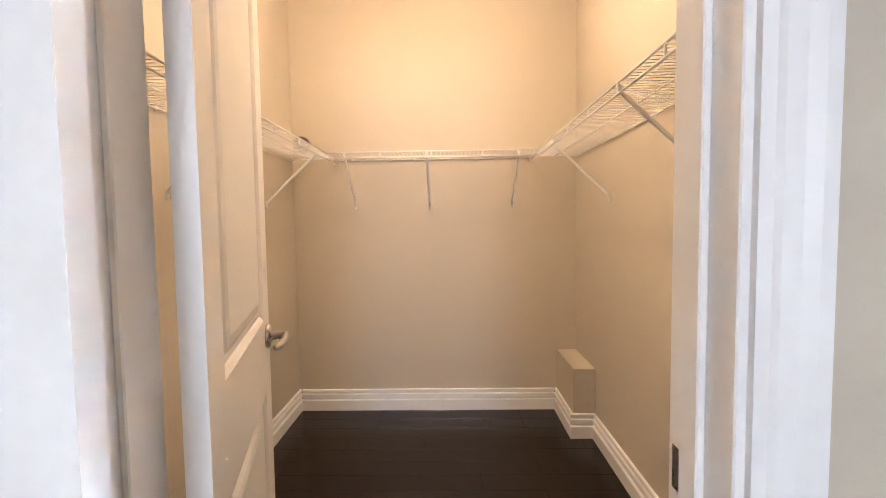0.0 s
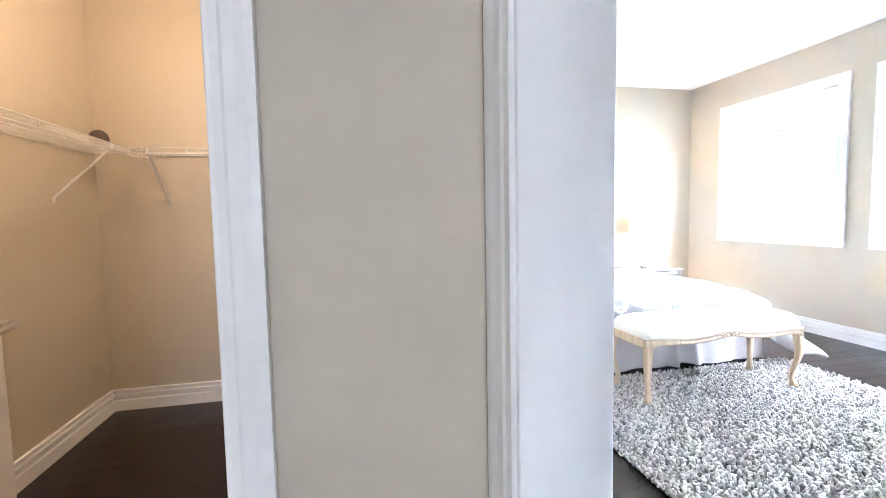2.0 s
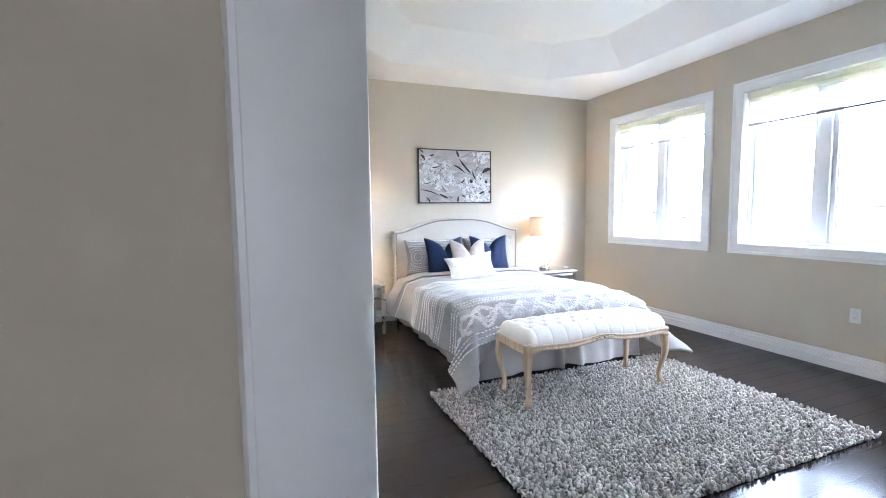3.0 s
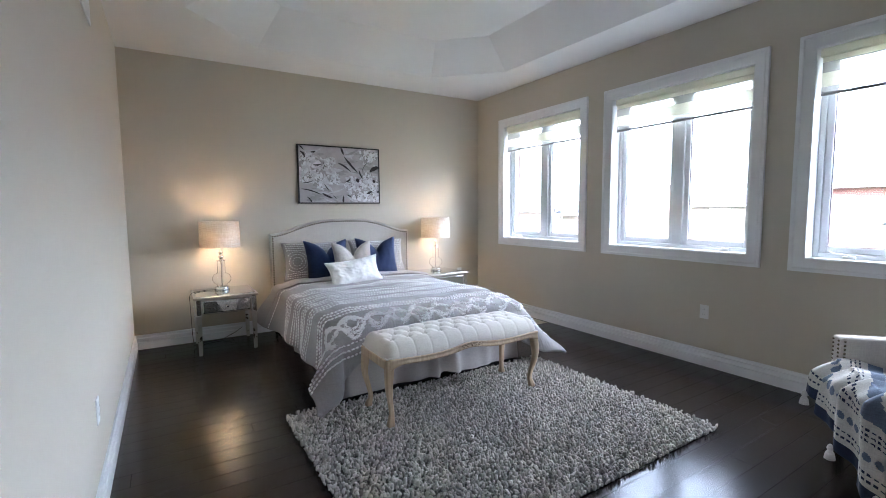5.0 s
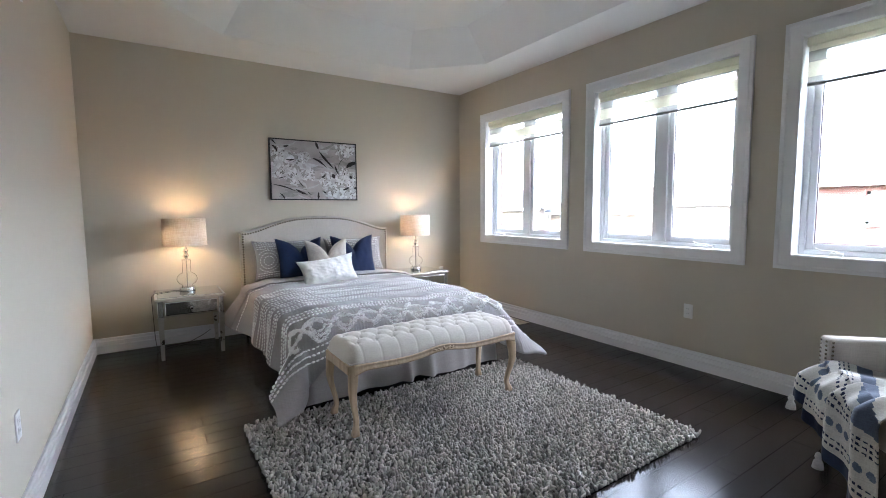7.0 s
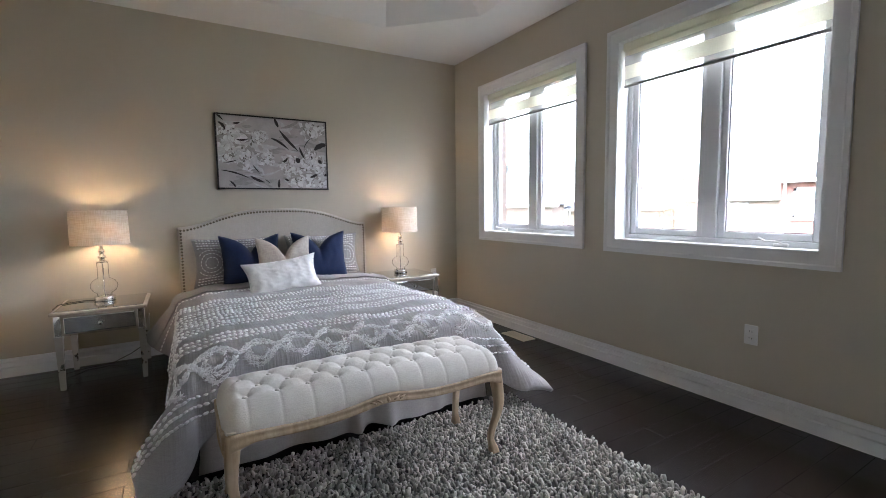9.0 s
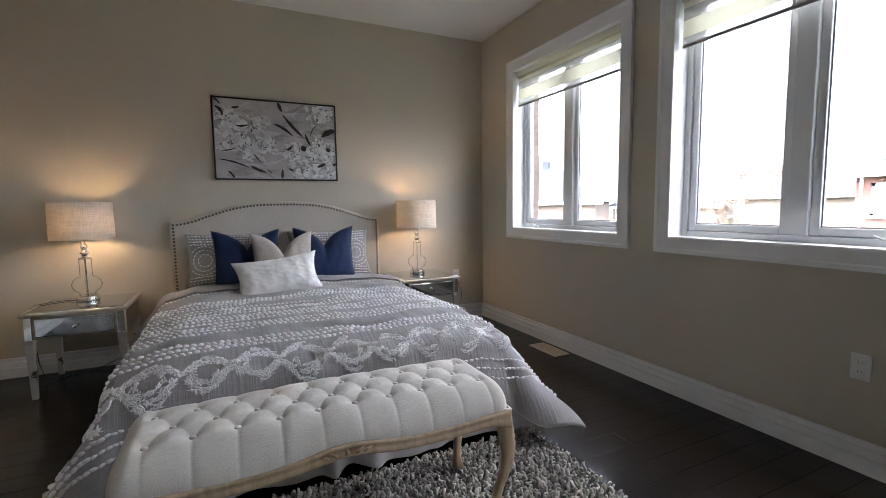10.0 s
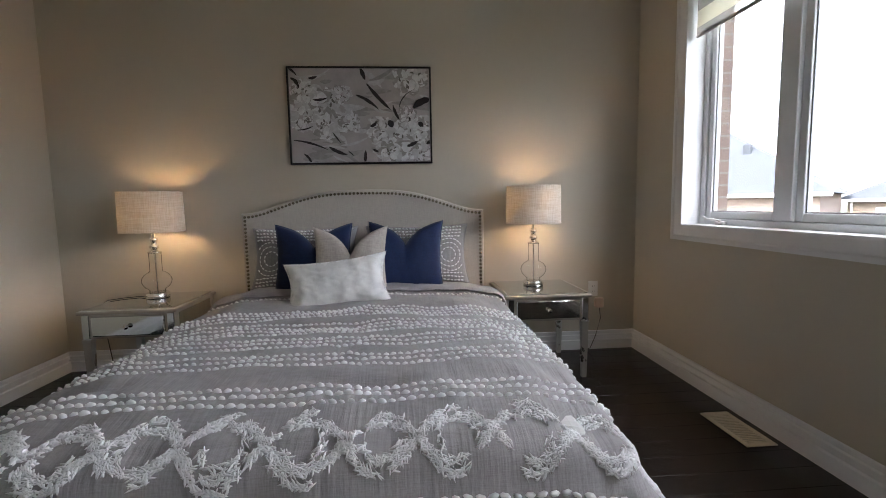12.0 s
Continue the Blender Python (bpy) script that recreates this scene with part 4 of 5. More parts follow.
def bench():
    x0, x1, y0, y1 = 3.815, 5.015, 2.235, 2.645
    cx, cy = (x0 + x1) / 2, (y0 + y1) / 2
    hw, hd = (x1 - x0) / 2, (y1 - y0) / 2
    b = thing("bench", (cx, cy, 0.03), "button-tufted ivory bench with carved washed oak frame", "bench")
    GAPX, GAPY = 0.115, 0.095
    dots = [((i - (n - 1) / 2) * GAPX, (r - 1) * GAPY) for r, n in enumerate((10, 9, 10)) for i in range(n)]

    def rise(x):
        """The serpentine line of the front and back rails."""
        return 0.018 * math.exp(-(x / 0.12) ** 2) + 0.006 * math.cos(x / hw * math.pi * 2)

    def fold(a, flat, share, reach):
        """Flat middle, then a quarter round: the place, and how far round it is."""
        m = abs(a)
        if m < share:
            return a / share * flat, 0.0
        th = (m - share) / (1 - share) * math.pi / 2
        return math.copysign(flat + reach * math.sin(th), a), th

    def pad(x, y):
        """Depth of the buttons and of the tucks between them."""
        dip = 0.0
        for px, py in dots:
            r2 = (x - px) ** 2 + (y - py) ** 2
            if r2 < 0.006:
                dip = max(dip, 0.008 * math.exp(-r2 / 0.00030) + 0.009 * math.exp(-r2 / 0.0016))
        yy = max(-GAPY, min(GAPY, y))
        crease = 0.0
        for sg in (-1, 1):
            kk = x / GAPX + 0.5 + sg * (yy + GAPY) / (2 * GAPY)
            near = abs(kk - round(kk)) * GAPX
            crease = max(crease, 0.0026 * math.exp(-(near / 0.0040) ** 2) + 0.0026 * math.exp(-(near / 0.016) ** 2))
        return dip + crease * (0.6 if abs(y) < GAPY else 1.0)

    def seat(u, v):
        x, tx = fold(u * 2 - 1, 0.535, 0.88, hw - 0.533)
        y, ty = fold(v * 2 - 1, 0.105, 0.50, hd - 0.103)
        cxy = math.cos(tx) * math.cos(ty)
        sink = pad(x, y) * (1 - 0.85 * math.sin(tx)) * (1 - 0.55 * math.sin(ty))
        corner = (math.sin(tx) * math.sin(ty)) ** 2
        z = 0.412 + rise(x) * (1 - math.cos(ty)) + 0.096 * cxy + 0.012 * (1 - (x / hw) ** 2) * math.cos(ty)
        nz = math.cos(ty)
        return (x * (1 - 0.035 * corner), y * (1 - 0.10 * corner) - math.copysign(sink * math.sin(ty), y), z - sink * nz)
    part("seat", surface(seat, 260, 96), BENCH, b, "button-tufted ivory linen seat", True)
    me = None
    for px, py in dots:
        if me is None:
            bm = lathe([(0.0110, -0.004), (0.0110, 0.002), (0.008, 0.006), (0.0, 0.0075)], 12)
            me = part("button", bm, BENCH, b, "", True)
            ob = me
        else:
            ob = new("button", me.data)
            ob.parent = b
        ob.location = (px, py, 0.489 + 0.012 * (1 - (px / hw) ** 2))

    def apron(front):
        def low(x):
            q = abs(x) / hw
            return 0.372 + rise(x) - 0.026 * smoothstep(0.82, 1.0, q)
        yy = -hd if front else hd
        sgn = -1 if front else 1
        prof = [(0.0, 1.0), (0.010, 1.0), (0.014, 0.85), (0.006, 0.66), (0.008, 0.40), (0.014, 0.2), (0.008, 0.0), (-0.010, 0.0), (-0.010, 1.0)]

        def f(u, v):
            x = (u * 2 - 1) * (hw - 0.02)
            i = int(round(v * (len(prof) - 1)))
            d, k = prof[i]
            z0 = low(x)
            bow = 0.004 * math.cos(x / hw * math.pi * 2)
            return (x, yy + sgn * (d + bow), z0 + (0.411 + rise(x) - z0) * k)
        return surface(f, 80, len(prof) - 1)
    for fr in (True, False):
        part("apron", apron(fr), OAK, b, "carved serpentine oak rail", True)
    for sx in (-1, 1):
        part("apron", boxes(((sx * (hw - 0.004) - 0.012, -hd + 0.02, 0.355), (sx * (hw - 0.004) + 0.012, hd - 0.02, 0.408)), bevel=0.006), OAK, b)
    bm = bmesh.new()
    for sx in (-1, 1):
        for i in range(2):
            a = sx * (0.022 + i * 0.026)
            tube(bm, [(a, -hd - 0.010, 0.400), (a + sx * 0.012, -hd - 0.018, 0.411), (a + sx * 0.03, -hd - 0.011, 0.420 - 0.006 * i)], 0.005, 6, [0.002, 0.005, 0.002])
    tube(bm, [(0, -hd - 0.009, 0.396), (0, -hd - 0.020, 0.412), (0, -hd - 0.010, 0.430)], 0.007, 8, [0.003, 0.008, 0.003])
    part("carving", bm, OAK, b, "small carved leaf ornament", True)
    bm = bmesh.new()
    loop = []
    for i in range(120):
        a = i / 120 * 4
        k, fr = int(a), a - int(a)
        cs = [(-hw, -hd), (hw, -hd), (hw, hd), (-hw, hd)]
        p, q = cs[k], cs[(k + 1) % 4]
        lx = p[0] + (q[0] - p[0]) * fr
        loop.append((lx * 0.985, (p[1] + (q[1] - p[1]) * fr) * 0.97, 0.413 + (rise(lx) if k in (0, 2) else 0.0)))
    tube(bm, loop + loop[:1], 0.005, 6)
    part("piping", bm, BENCH, b, "", True)
    for sx in (-1, 1):
        for sy in (-1, 1):
            px, py = sx * (hw - 0.03), sy * (hd - 0.03)
            spine = []
            for i in range(15):
                v = i / 14
                z = 0.405 * (1 - v)
                kick = 0.018 * math.sin(v * math.pi * 0.9) - 0.030 * smoothstep(0.35, 0.85, v) + 0.022 * smoothstep(0.82, 1.0, v)
                half = 0.027 - 0.012 * smoothstep(0.05, 0.75, v) + 0.008 * smoothstep(0.86, 1.0, v)
                spine.append((px + sx * kick * 0.9, py + sy * kick * 0.9, z, half))
            bm = bmesh.new()
            rings = []
            for x, y, z, hf in spine:
                ring = []
                for i in range(16):
                    a = 2 * math.pi * i / 16
                    c, s_ = math.cos(a), math.sin(a)
                    m = max(abs(c), abs(s_)) ** 0.75
                    fl = 1 - 0.07 * (math.cos(a * 8) > 0.3)
                    ring.append(bm.verts.new((x + hf * c / m * fl, y + hf * s_ / m * fl, z)))
                rings.append(ring)
            for u, v in zip(rings, rings[1:]):
                for i in range(16):
                    bm.faces.new((u[i], u[(i + 1) % 16], v[(i + 1) % 16], v[i]))
            bm.faces.new(rings[0])
            bm.faces.new(rings[-1])
            part("leg", bm, OAK, b, "fluted cabriole oak leg", True)


bench()

# ---- nightstands and lamps ----


def nightstand(place, label):
    t = thing("nightstand", place, label, "nightstand", "nightstands")
    hw, dp, h = 0.276, 0.545, 0.548
    bm = boxes(((-hw, 0, h - 0.028), (hw, dp, h - 0.006)), bevel=0.007)
    top = part("top", bm, SILVER, t, "silver-leaf moulded top")
    part("top_mirror", boxes(((-hw + 0.022, 0.022, h - 0.006), (hw - 0.022, dp - 0.022, h)), bevel=0.002, segments=1), MIRROR, top, "inset mirror top")
    bx = hw - 0.02
    part("case", boxes(((-bx, 0.02, h - 0.172), (bx, dp - 0.01, h - 0.028)), bevel=0.003), SILVER, t)
    for sx in (-1, 1):
        part("side_mirror", boxes(((sx * bx - 0.002, 0.07, h - 0.160), (sx * bx + 0.004, dp - 0.06, h - 0.040)), bevel=0.002, segments=1), MIRROR, t)
        part("post", boxes(((sx * (bx - 0.020) - 0.02, 0.012, h - 0.172), (sx * (bx - 0.020) + 0.02, 0.022, h - 0.030)), bevel=0.003), MIRROR, t)
    dr = part("drawer", boxes(((-bx + 0.052, 0.008, h - 0.158), (bx - 0.052, 0.024, h - 0.042)), bevel=0.008), MIRROR, t, "bevelled mirror drawer front")
    bm = lathe([(0.006, 0.0), (0.006, 0.012), (0.013, 0.018), (0.014, 0.024), (0.009, 0.030), (0.0, 0.031)], 10)
    bm.transform(Matrix.Translation((0, 0.008, h - 0.10)) @ Matrix.Rotation(radians(90), 4, 'X'))
    part("knob", bm, CHROME, dr, "faceted crystal knob")
    for sx in (-1, 1):
        for yy in (0.032, dp - 0.034):
            bm = bmesh.new()
            x = sx * (bx - 0.020)
            k = 0.022
            top_ring = [bm.verts.new((x + a * k, yy + c * k, h - 0.172)) for a, c in ((-1, -1), (1, -1), (1, 1), (-1, 1))]
            low_ring = [bm.verts.new((x + a * 0.014, yy + c * 0.014, 0.0)) for a, c in ((-1, -1), (1, -1), (1, 1), (-1, 1))]
            for i in range(4):
                bm.faces.new((top_ring[i], top_ring[(i + 1) % 4], low_ring[(i + 1) % 4], low_ring[i]))
            bm.faces.new(top_ring)
            bm.faces.new(low_ring)
            block(bm, (x - 0.025, yy - 0.025, h - 0.192), (x + 0.025, yy + 0.025, h - 0.172), 0.004)
            part("leg", bm, LEGM, t, "tapered mirrored leg")
    return t


nightstand((3.216, 4.465, 0), "mirrored nightstand with one drawer and tapered legs")
nightstand((5.704, 4.480, 0), "mirrored nightstand with one drawer and tapered legs")


def table_lamp(x, y, z):
    t = thing("table_lamp", (x, y, z), "glass bubble table lamp with linen drum shade, lit", "lamp", "bedside lamps")
    part("base", lathe([(0.0, 0), (0.066, 0), (0.068, 0.003), (0.068, 0.030), (0.064, 0.034), (0.0, 0.034)], 40), CHROME, t, "polished chrome disc", True)
    prof = [(0.046, 0.035), (0.046, 0.050), (0.050, 0.056), (0.070, 0.070), (0.083, 0.092), (0.087, 0.110), (0.083, 0.130), (0.070, 0.151), (0.050, 0.165), (0.038, 0.170), (0.036, 0.178), (0.036, 0.285), (0.038, 0.292)]
    inner = [(r - 0.003, h) for r, h in reversed(prof)]
    bm = lathe(prof + inner, 40, (0, 0), cap=False)
    part("glass_body", bm, GLASS, t, "clear blown glass with round belly", True)
    part("rod", lathe([(0.0045, 0.034), (0.0045, 0.30)], 12), CHROME, t)
    part("neck", lathe([(0.040, 0.290), (0.040, 0.298), (0.018, 0.302), (0.016, 0.315), (0.027, 0.322), (0.027, 0.338), (0.016, 0.344), (0.016, 0.36), (0.022, 0.365), (0.022, 0.385), (0.012, 0.39), (0.010, 0.47)], 28), CHROME, t, "stacked chrome collars", True)
    zb, zt, r0, r1 = 0.428, 0.678, 0.184, 0.180
    bm = lathe([(r0, zb), (r1, zt), (r1 - 0.003, zt), (r0 - 0.003, zb), (r0, zb)], 56, (0, 0), cap=False)
    shade = part("shade", bm, SHADE, t, "oatmeal linen drum shade, glowing", True)
    for zz, rr in ((zb, r0), (zt, r1)):
        bm = bmesh.new()
        tube(bm, [(rr * math.cos(a * math.pi / 20), rr * math.sin(a * math.pi / 20), zz) for a in range(41)], 0.0025, 6)
        part("rim", bm, SHADE, shade, "", True)
    bm = bmesh.new()
    for k in range(3):
        a = k * 2 * math.pi / 3 + 0.3
        tube(bm, [(0.012 * math.cos(a), 0.012 * math.sin(a), 0.465), ((r1 - 0.003) * math.cos(a), (r1 - 0.003) * math.sin(a), zt - 0.012)], 0.0018, 6)
    part("spider", bm, CHROME, shade)
    lb = bpy.data.materials.get("lit_bulb_glass")
    if lb is None:
        lb = bpy.data.materials.new("lit_bulb_glass")
        lb.use_nodes = True
        pp = lb.node_tree.nodes["Principled BSDF"]
        pp.inputs["Emission Color"].default_value = (1.0, 0.66, 0.34, 1)
        pp.inputs["Emission Strength"].default_value = 60.0
    part("light_bulb", lathe([(0.012, 0.47), (0.014, 0.495), (0.026, 0.53), (0.029, 0.55), (0.022, 0.575), (0.0, 0.585)], 20), lb, t, "lit warm bulb", True)
    lamp = bulb("bulb_light", (x, y, z + 0.552), 98.0, WARM, 0.022)
    return t


table_lamp(3.212, 4.812, 0.549)
table_lamp(5.697, 4.812, 0.549)

# ---- picture ----


def picture():
    x0, x1, z0, z1, y = 4.045, 5.028, 1.408, 2.068, BY1
    p = thing("picture", ((x0 + x1) / 2, y, (z0 + z1) / 2), "framed grey and white floral canvas with thin black frame", "picture")
    w, h = (x1 - x0) / 2, (z1 - z0) / 2
    f = 0.012
    part("frame", boxes(((-w, -0.035, -h), (-w + f, 0, h)), ((w - f, -0.035, -h), (w, 0, h)), ((-w + f, -0.035, -h), (w - f, 0, -h + f)), ((-w + f, -0.035, h - f), (w - f, 0, h)), bevel=0.002, segments=1), BLACK, p)
    part("canvas", boxes(((-w + f, -0.026, -h + f), (w - f, -0.004, h - f))), mat("painted_canvas", (0.47, 0.435, 0.435), 0.8, 0, 0.18, 9, 300, 0.1), p)
    shades = [mat("paint_%d" % i, c, 0.8, 0, 0.22, 30, 250, 0.1) for i, c in enumerate(((0.70, 0.70, 0.71), (0.56, 0.55, 0.56), (0.36, 0.34, 0.335), (0.17, 0.155, 0.15), (0.035, 0.03, 0.033)))]
    r = random.Random(11)
    layer = [0.0265]
    groups = {i: bmesh.new() for i in range(5)}
    W, HH = w - f - 0.004, h - f - 0.004

    def petal(cx, cz, ang, ln, wd, shade, curl=0.0):
        layer[0] += 0.00001
        bm = groups[shade]
        n = 9
        left, right = [], []
        for i in range(n + 1):
            v = i / n
            a = ang + curl * v
            px, pz = cx + ln * v * math.cos(a), cz + ln * v * math.sin(a)
            hw_ = wd * math.sin(math.pi * min(1, v * 0.94 + 0.06)) ** 0.8 * (1 + 0.12 * math.sin(v * 17 + cx * 40))
            nx, nz = -math.sin(a), math.cos(a)
            for lst, sg in ((left, 1), (right, -1)):
                lst.append((max(-W, min(W, px + sg * nx * hw_)), -layer[0], max(-HH, min(HH, pz + sg * nz * hw_))))
        lv, rv = [bm.verts.new(q) for q in left], [bm.verts.new(q) for q in right]
        for i in range(n):
            bm.faces.new((lv[i], rv[i], rv[i + 1], lv[i + 1]))

    def flower(cx, cz, R):
        """A loose bloom of many soft, overlapping strokes in greys, darker between the petals."""
        for k, far in ((9, 1.0), (8, 0.75), (7, 0.5), (5, 0.28)):
            for i in range(k):
                a = 2 * math.pi * (i + r.random() * 0.7) / k
                bx, bz = cx + R * far * 0.45 * math.cos(a), cz + R * far * 0.40 * math.sin(a)
                petal(bx, bz, a + r.uniform(-0.4, 0.4), R * r.uniform(0.45, 0.75), R * r.uniform(0.16, 0.28), r.choice((1, 2, 2, 1)), r.uniform(-0.7, 0.7))
                petal(bx, bz, a + r.uniform(-0.3, 0.3), R * r.uniform(0.40, 0.66), R * r.uniform(0.12, 0.22), r.choice((0, 0, 0, 1)), r.uniform(-0.7, 0.7))
        for i in range(6):
            petal(cx + r.uniform(-0.5, 0.5) * R, cz + r.uniform(-0.5, 0.5) * R, r.uniform(0, 6.3), R * 0.22, R * 0.05, 3, r.uniform(-0.8, 0.8))
    for i in range(70):
        petal(r.uniform(-W, W), r.uniform(-HH, HH), r.uniform(-0.5, 0.3), r.uniform(0.08, 0.22), r.uniform(0.006, 0.022), r.choice((1, 2, 2)), r.uniform(-0.4, 0.4))
    flower(-0.270, 0.066, 0.165)
    flower(-0.391, 0.152, 0.100)
    flower(-0.404, -0.007, 0.110)
    flower(-0.223, -0.059, 0.120)
    flower(-0.083, -0.040, 0.085)
    flower(-0.123, 0.145, 0.070)
    flower(0.265, -0.172, 0.170)
    flower(0.131, -0.092, 0.100)
    flower(0.399, -0.106, 0.110)
    flower(0.191, -0.251, 0.100)
    flower(0.412, -0.251, 0.090)
    flower(0.318, -0.013, 0.080)
    flower(0.345, 0.251, 0.130)
    for cx, cz, a, ln, wd, cu in ((0.008, 0.319, -1.20, 0.088, 0.014, 0.00), (0.048, 0.214, -0.93, 0.246, 0.013, 0.10), (-0.029, 0.139, -0.32, 0.186, 0.011, -0.25), (-0.460, -0.165, -0.09, 0.248, 0.007, -0.20), (-0.223, -0.211, -0.62, 0.139, 0.012, 0.20), (-0.197, -0.112, -0.93, 0.094, 0.005, 0.00),
                                  (0.021, -0.327, 1.51, 0.093, 0.011, 0.00), (-0.489, 0.323, -0.40, 0.088, 0.008, -0.30), (-0.441, -0.095, -0.07, 0.126, 0.005, 0.30), (0.365, 0.050, 0.83, 0.150, 0.024, -0.40), (0.265, 0.046, 1.42, 0.158, 0.004, -0.50), (0.316, -0.211, 0.23, 0.082, 0.013, 0.20),
                                  (0.195, -0.033, -1.11, 0.054, 0.022, 0.00), (-0.321, 0.108, -0.18, 0.102, 0.009, 0.30), (-0.096, -0.238, -0.71, 0.057, 0.004, 0.00), (-0.396, -0.257, -0.55, 0.091, 0.008, -0.40), (0.225, 0.069, -1.37, 0.116, 0.010, 0.20), (0.064, -0.073, 0.10, 0.057, 0.012, 0.50),
                                  (0.399, -0.046, -0.78, 0.047, 0.016, 0.00), (0.452, -0.198, 0.67, 0.043, 0.012, 0.00), (-0.464, 0.251, -0.32, 0.091, 0.012, -0.60), (-0.344, 0.251, -0.20, 0.060, 0.010, 0.40), (0.078, -0.231, -0.46, 0.045, 0.009, 0.00), (0.332, -0.007, -1.26, 0.035, 0.006, 0.00)):
        petal(cx, cz, a, ln, wd, 4, cu)
    for i, bm in groups.items():
        tagged(part("brushwork", bm, shades[i], p), kind="stuff")


picture()

# ---- wall plates and vents ----


def outlet(name, place, turn, label):
    """Duplex outlet; faces -y before its turn."""
    t = thing(name, place, label, "outlet", "outlets", turn)
    part("plate", boxes(((-0.036, -0.006, -0.058), (0.036, 0, 0.058)), bevel=0.003), PLATE, t)
    for z in (-0.02, 0.02):
        sock = part("socket", boxes(((-0.017, -0.0085, z - 0.0145), (0.017, -0.005, z + 0.0145)), bevel=0.0025), PLATE, t)
        # Dark blocks on the face stand in for the shaded plug holes.
        part("slot_shade", boxes(((-0.008, -0.0092, z - 0.004), (-0.006, -0.008, z + 0.005)), ((0.006, -0.0092, z - 0.004), (0.008, -0.008, z + 0.005))), HOLE_SHADE, sock)


outlet("outlet", (BX1, 1.87, 0.455), -90, "white duplex wall outlet under the window")
outlet("outlet", (BX0, 2.385, 0.43), 90, "white duplex wall outlet")
outlet("outlet", (6.222, BY1, 0.462), 0, "white duplex wall outlet beside the nightstand")
plug = thing("plug_adapter", (6.262, BY1 - 0.01, 0.362), "small beige plug adapter with cord", "plug")
part("body", boxes(((-0.035, -0.035, -0.04), (0.03, 0, 0.035)), bevel=0.012, segments=3), mat("beige_plastic", (0.62, 0.46, 0.36), 0.5), plug, "", True)
bm = bmesh.new()
tube(bm, [(0, -0.02, -0.035), (0.005, -0.03, -0.12), (-0.03, -0.03, -0.25), (-0.08, -0.05, -0.34), (-0.18, -0.06, -0.368)], 0.0028, 6)
part("cord", bm, CORD, plug, "", True)
bm = bmesh.new()
tube(bm, [(3.15, 4.80, 0.554), (3.08, 4.84, 0.553), (3.00, 4.80, 0.553), (2.945, 4.74, 0.553), (2.920, 4.72, 0.53), (2.925, 4.73, 0.35), (2.93, 4.76, 0.15), (2.94, 4.82, 0.02), (3.05, 4.93, 0.008), (3.20, 4.96, 0.008), (3.33, 4.98, 0.06), (3.40, 5.0, 0.10)], 0.0028, 6)
tagged(part("lamp_cord", bm, CORD, None, "", True), "thin dark lamp cord hanging behind the nightstand", "cord")

reg = thing("floor_vent", (6.412, 3.782, 0.0), "cream metal floor register with slats", "vent")
part("frame", boxes(((-0.075, -0.165, 0), (-0.05, 0.165, 0.006)), ((0.05, -0.165, 0), (0.075, 0.165, 0.006)), ((-0.05, -0.165, 0), (0.05, -0.135, 0.006)), ((-0.05, 0.135, 0), (0.05, 0.165, 0.006)), bevel=0.002, segments=1), mat("cream_metal", (0.66, 0.58, 0.45), 0.4), reg)
# Dark sheet in place of the shade down the duct.
part("backing", boxes(((-0.05, -0.135, 0.0005), (0.05, 0.135, 0.0015))), HOLE_SHADE, reg)
for i in range(18):
    y = -0.128 + i * 0.015
    part("slat", boxes(((-0.05, y - 0.0035, 0.001), (0.05, y + 0.0035, 0.0055))), bpy.data.materials["cream_metal"], reg)
grille = thing("wall_vent", (BX0, 2.93, 2.50), "white return air grille high on the wall", "vent")
part("frame", boxes(((0, -0.25, -0.13), (0.008, 0.25, -0.105)), ((0, -0.25, 0.105), (0.008, 0.25, 0.13)), ((0, -0.25, -0.105), (0.008, -0.225, 0.105)), ((0, 0.225, -0.105), (0.008, 0.25, 0.105)), bevel=0.002, segments=1), PLATE, grille)
# Dark sheet painted as the shade behind the slats.
part("backing", boxes(((0, -0.225, -0.105), (0.001, 0.225, 0.105))), HOLE_SHADE, grille)
for i in range(14):
    z = -0.098 + i * 0.015
    part("slat", boxes(((0.001, -0.225, z - 0.004), (0.006, 0.225, z + 0.004))), PLATE, grille)

# ---- rug ----


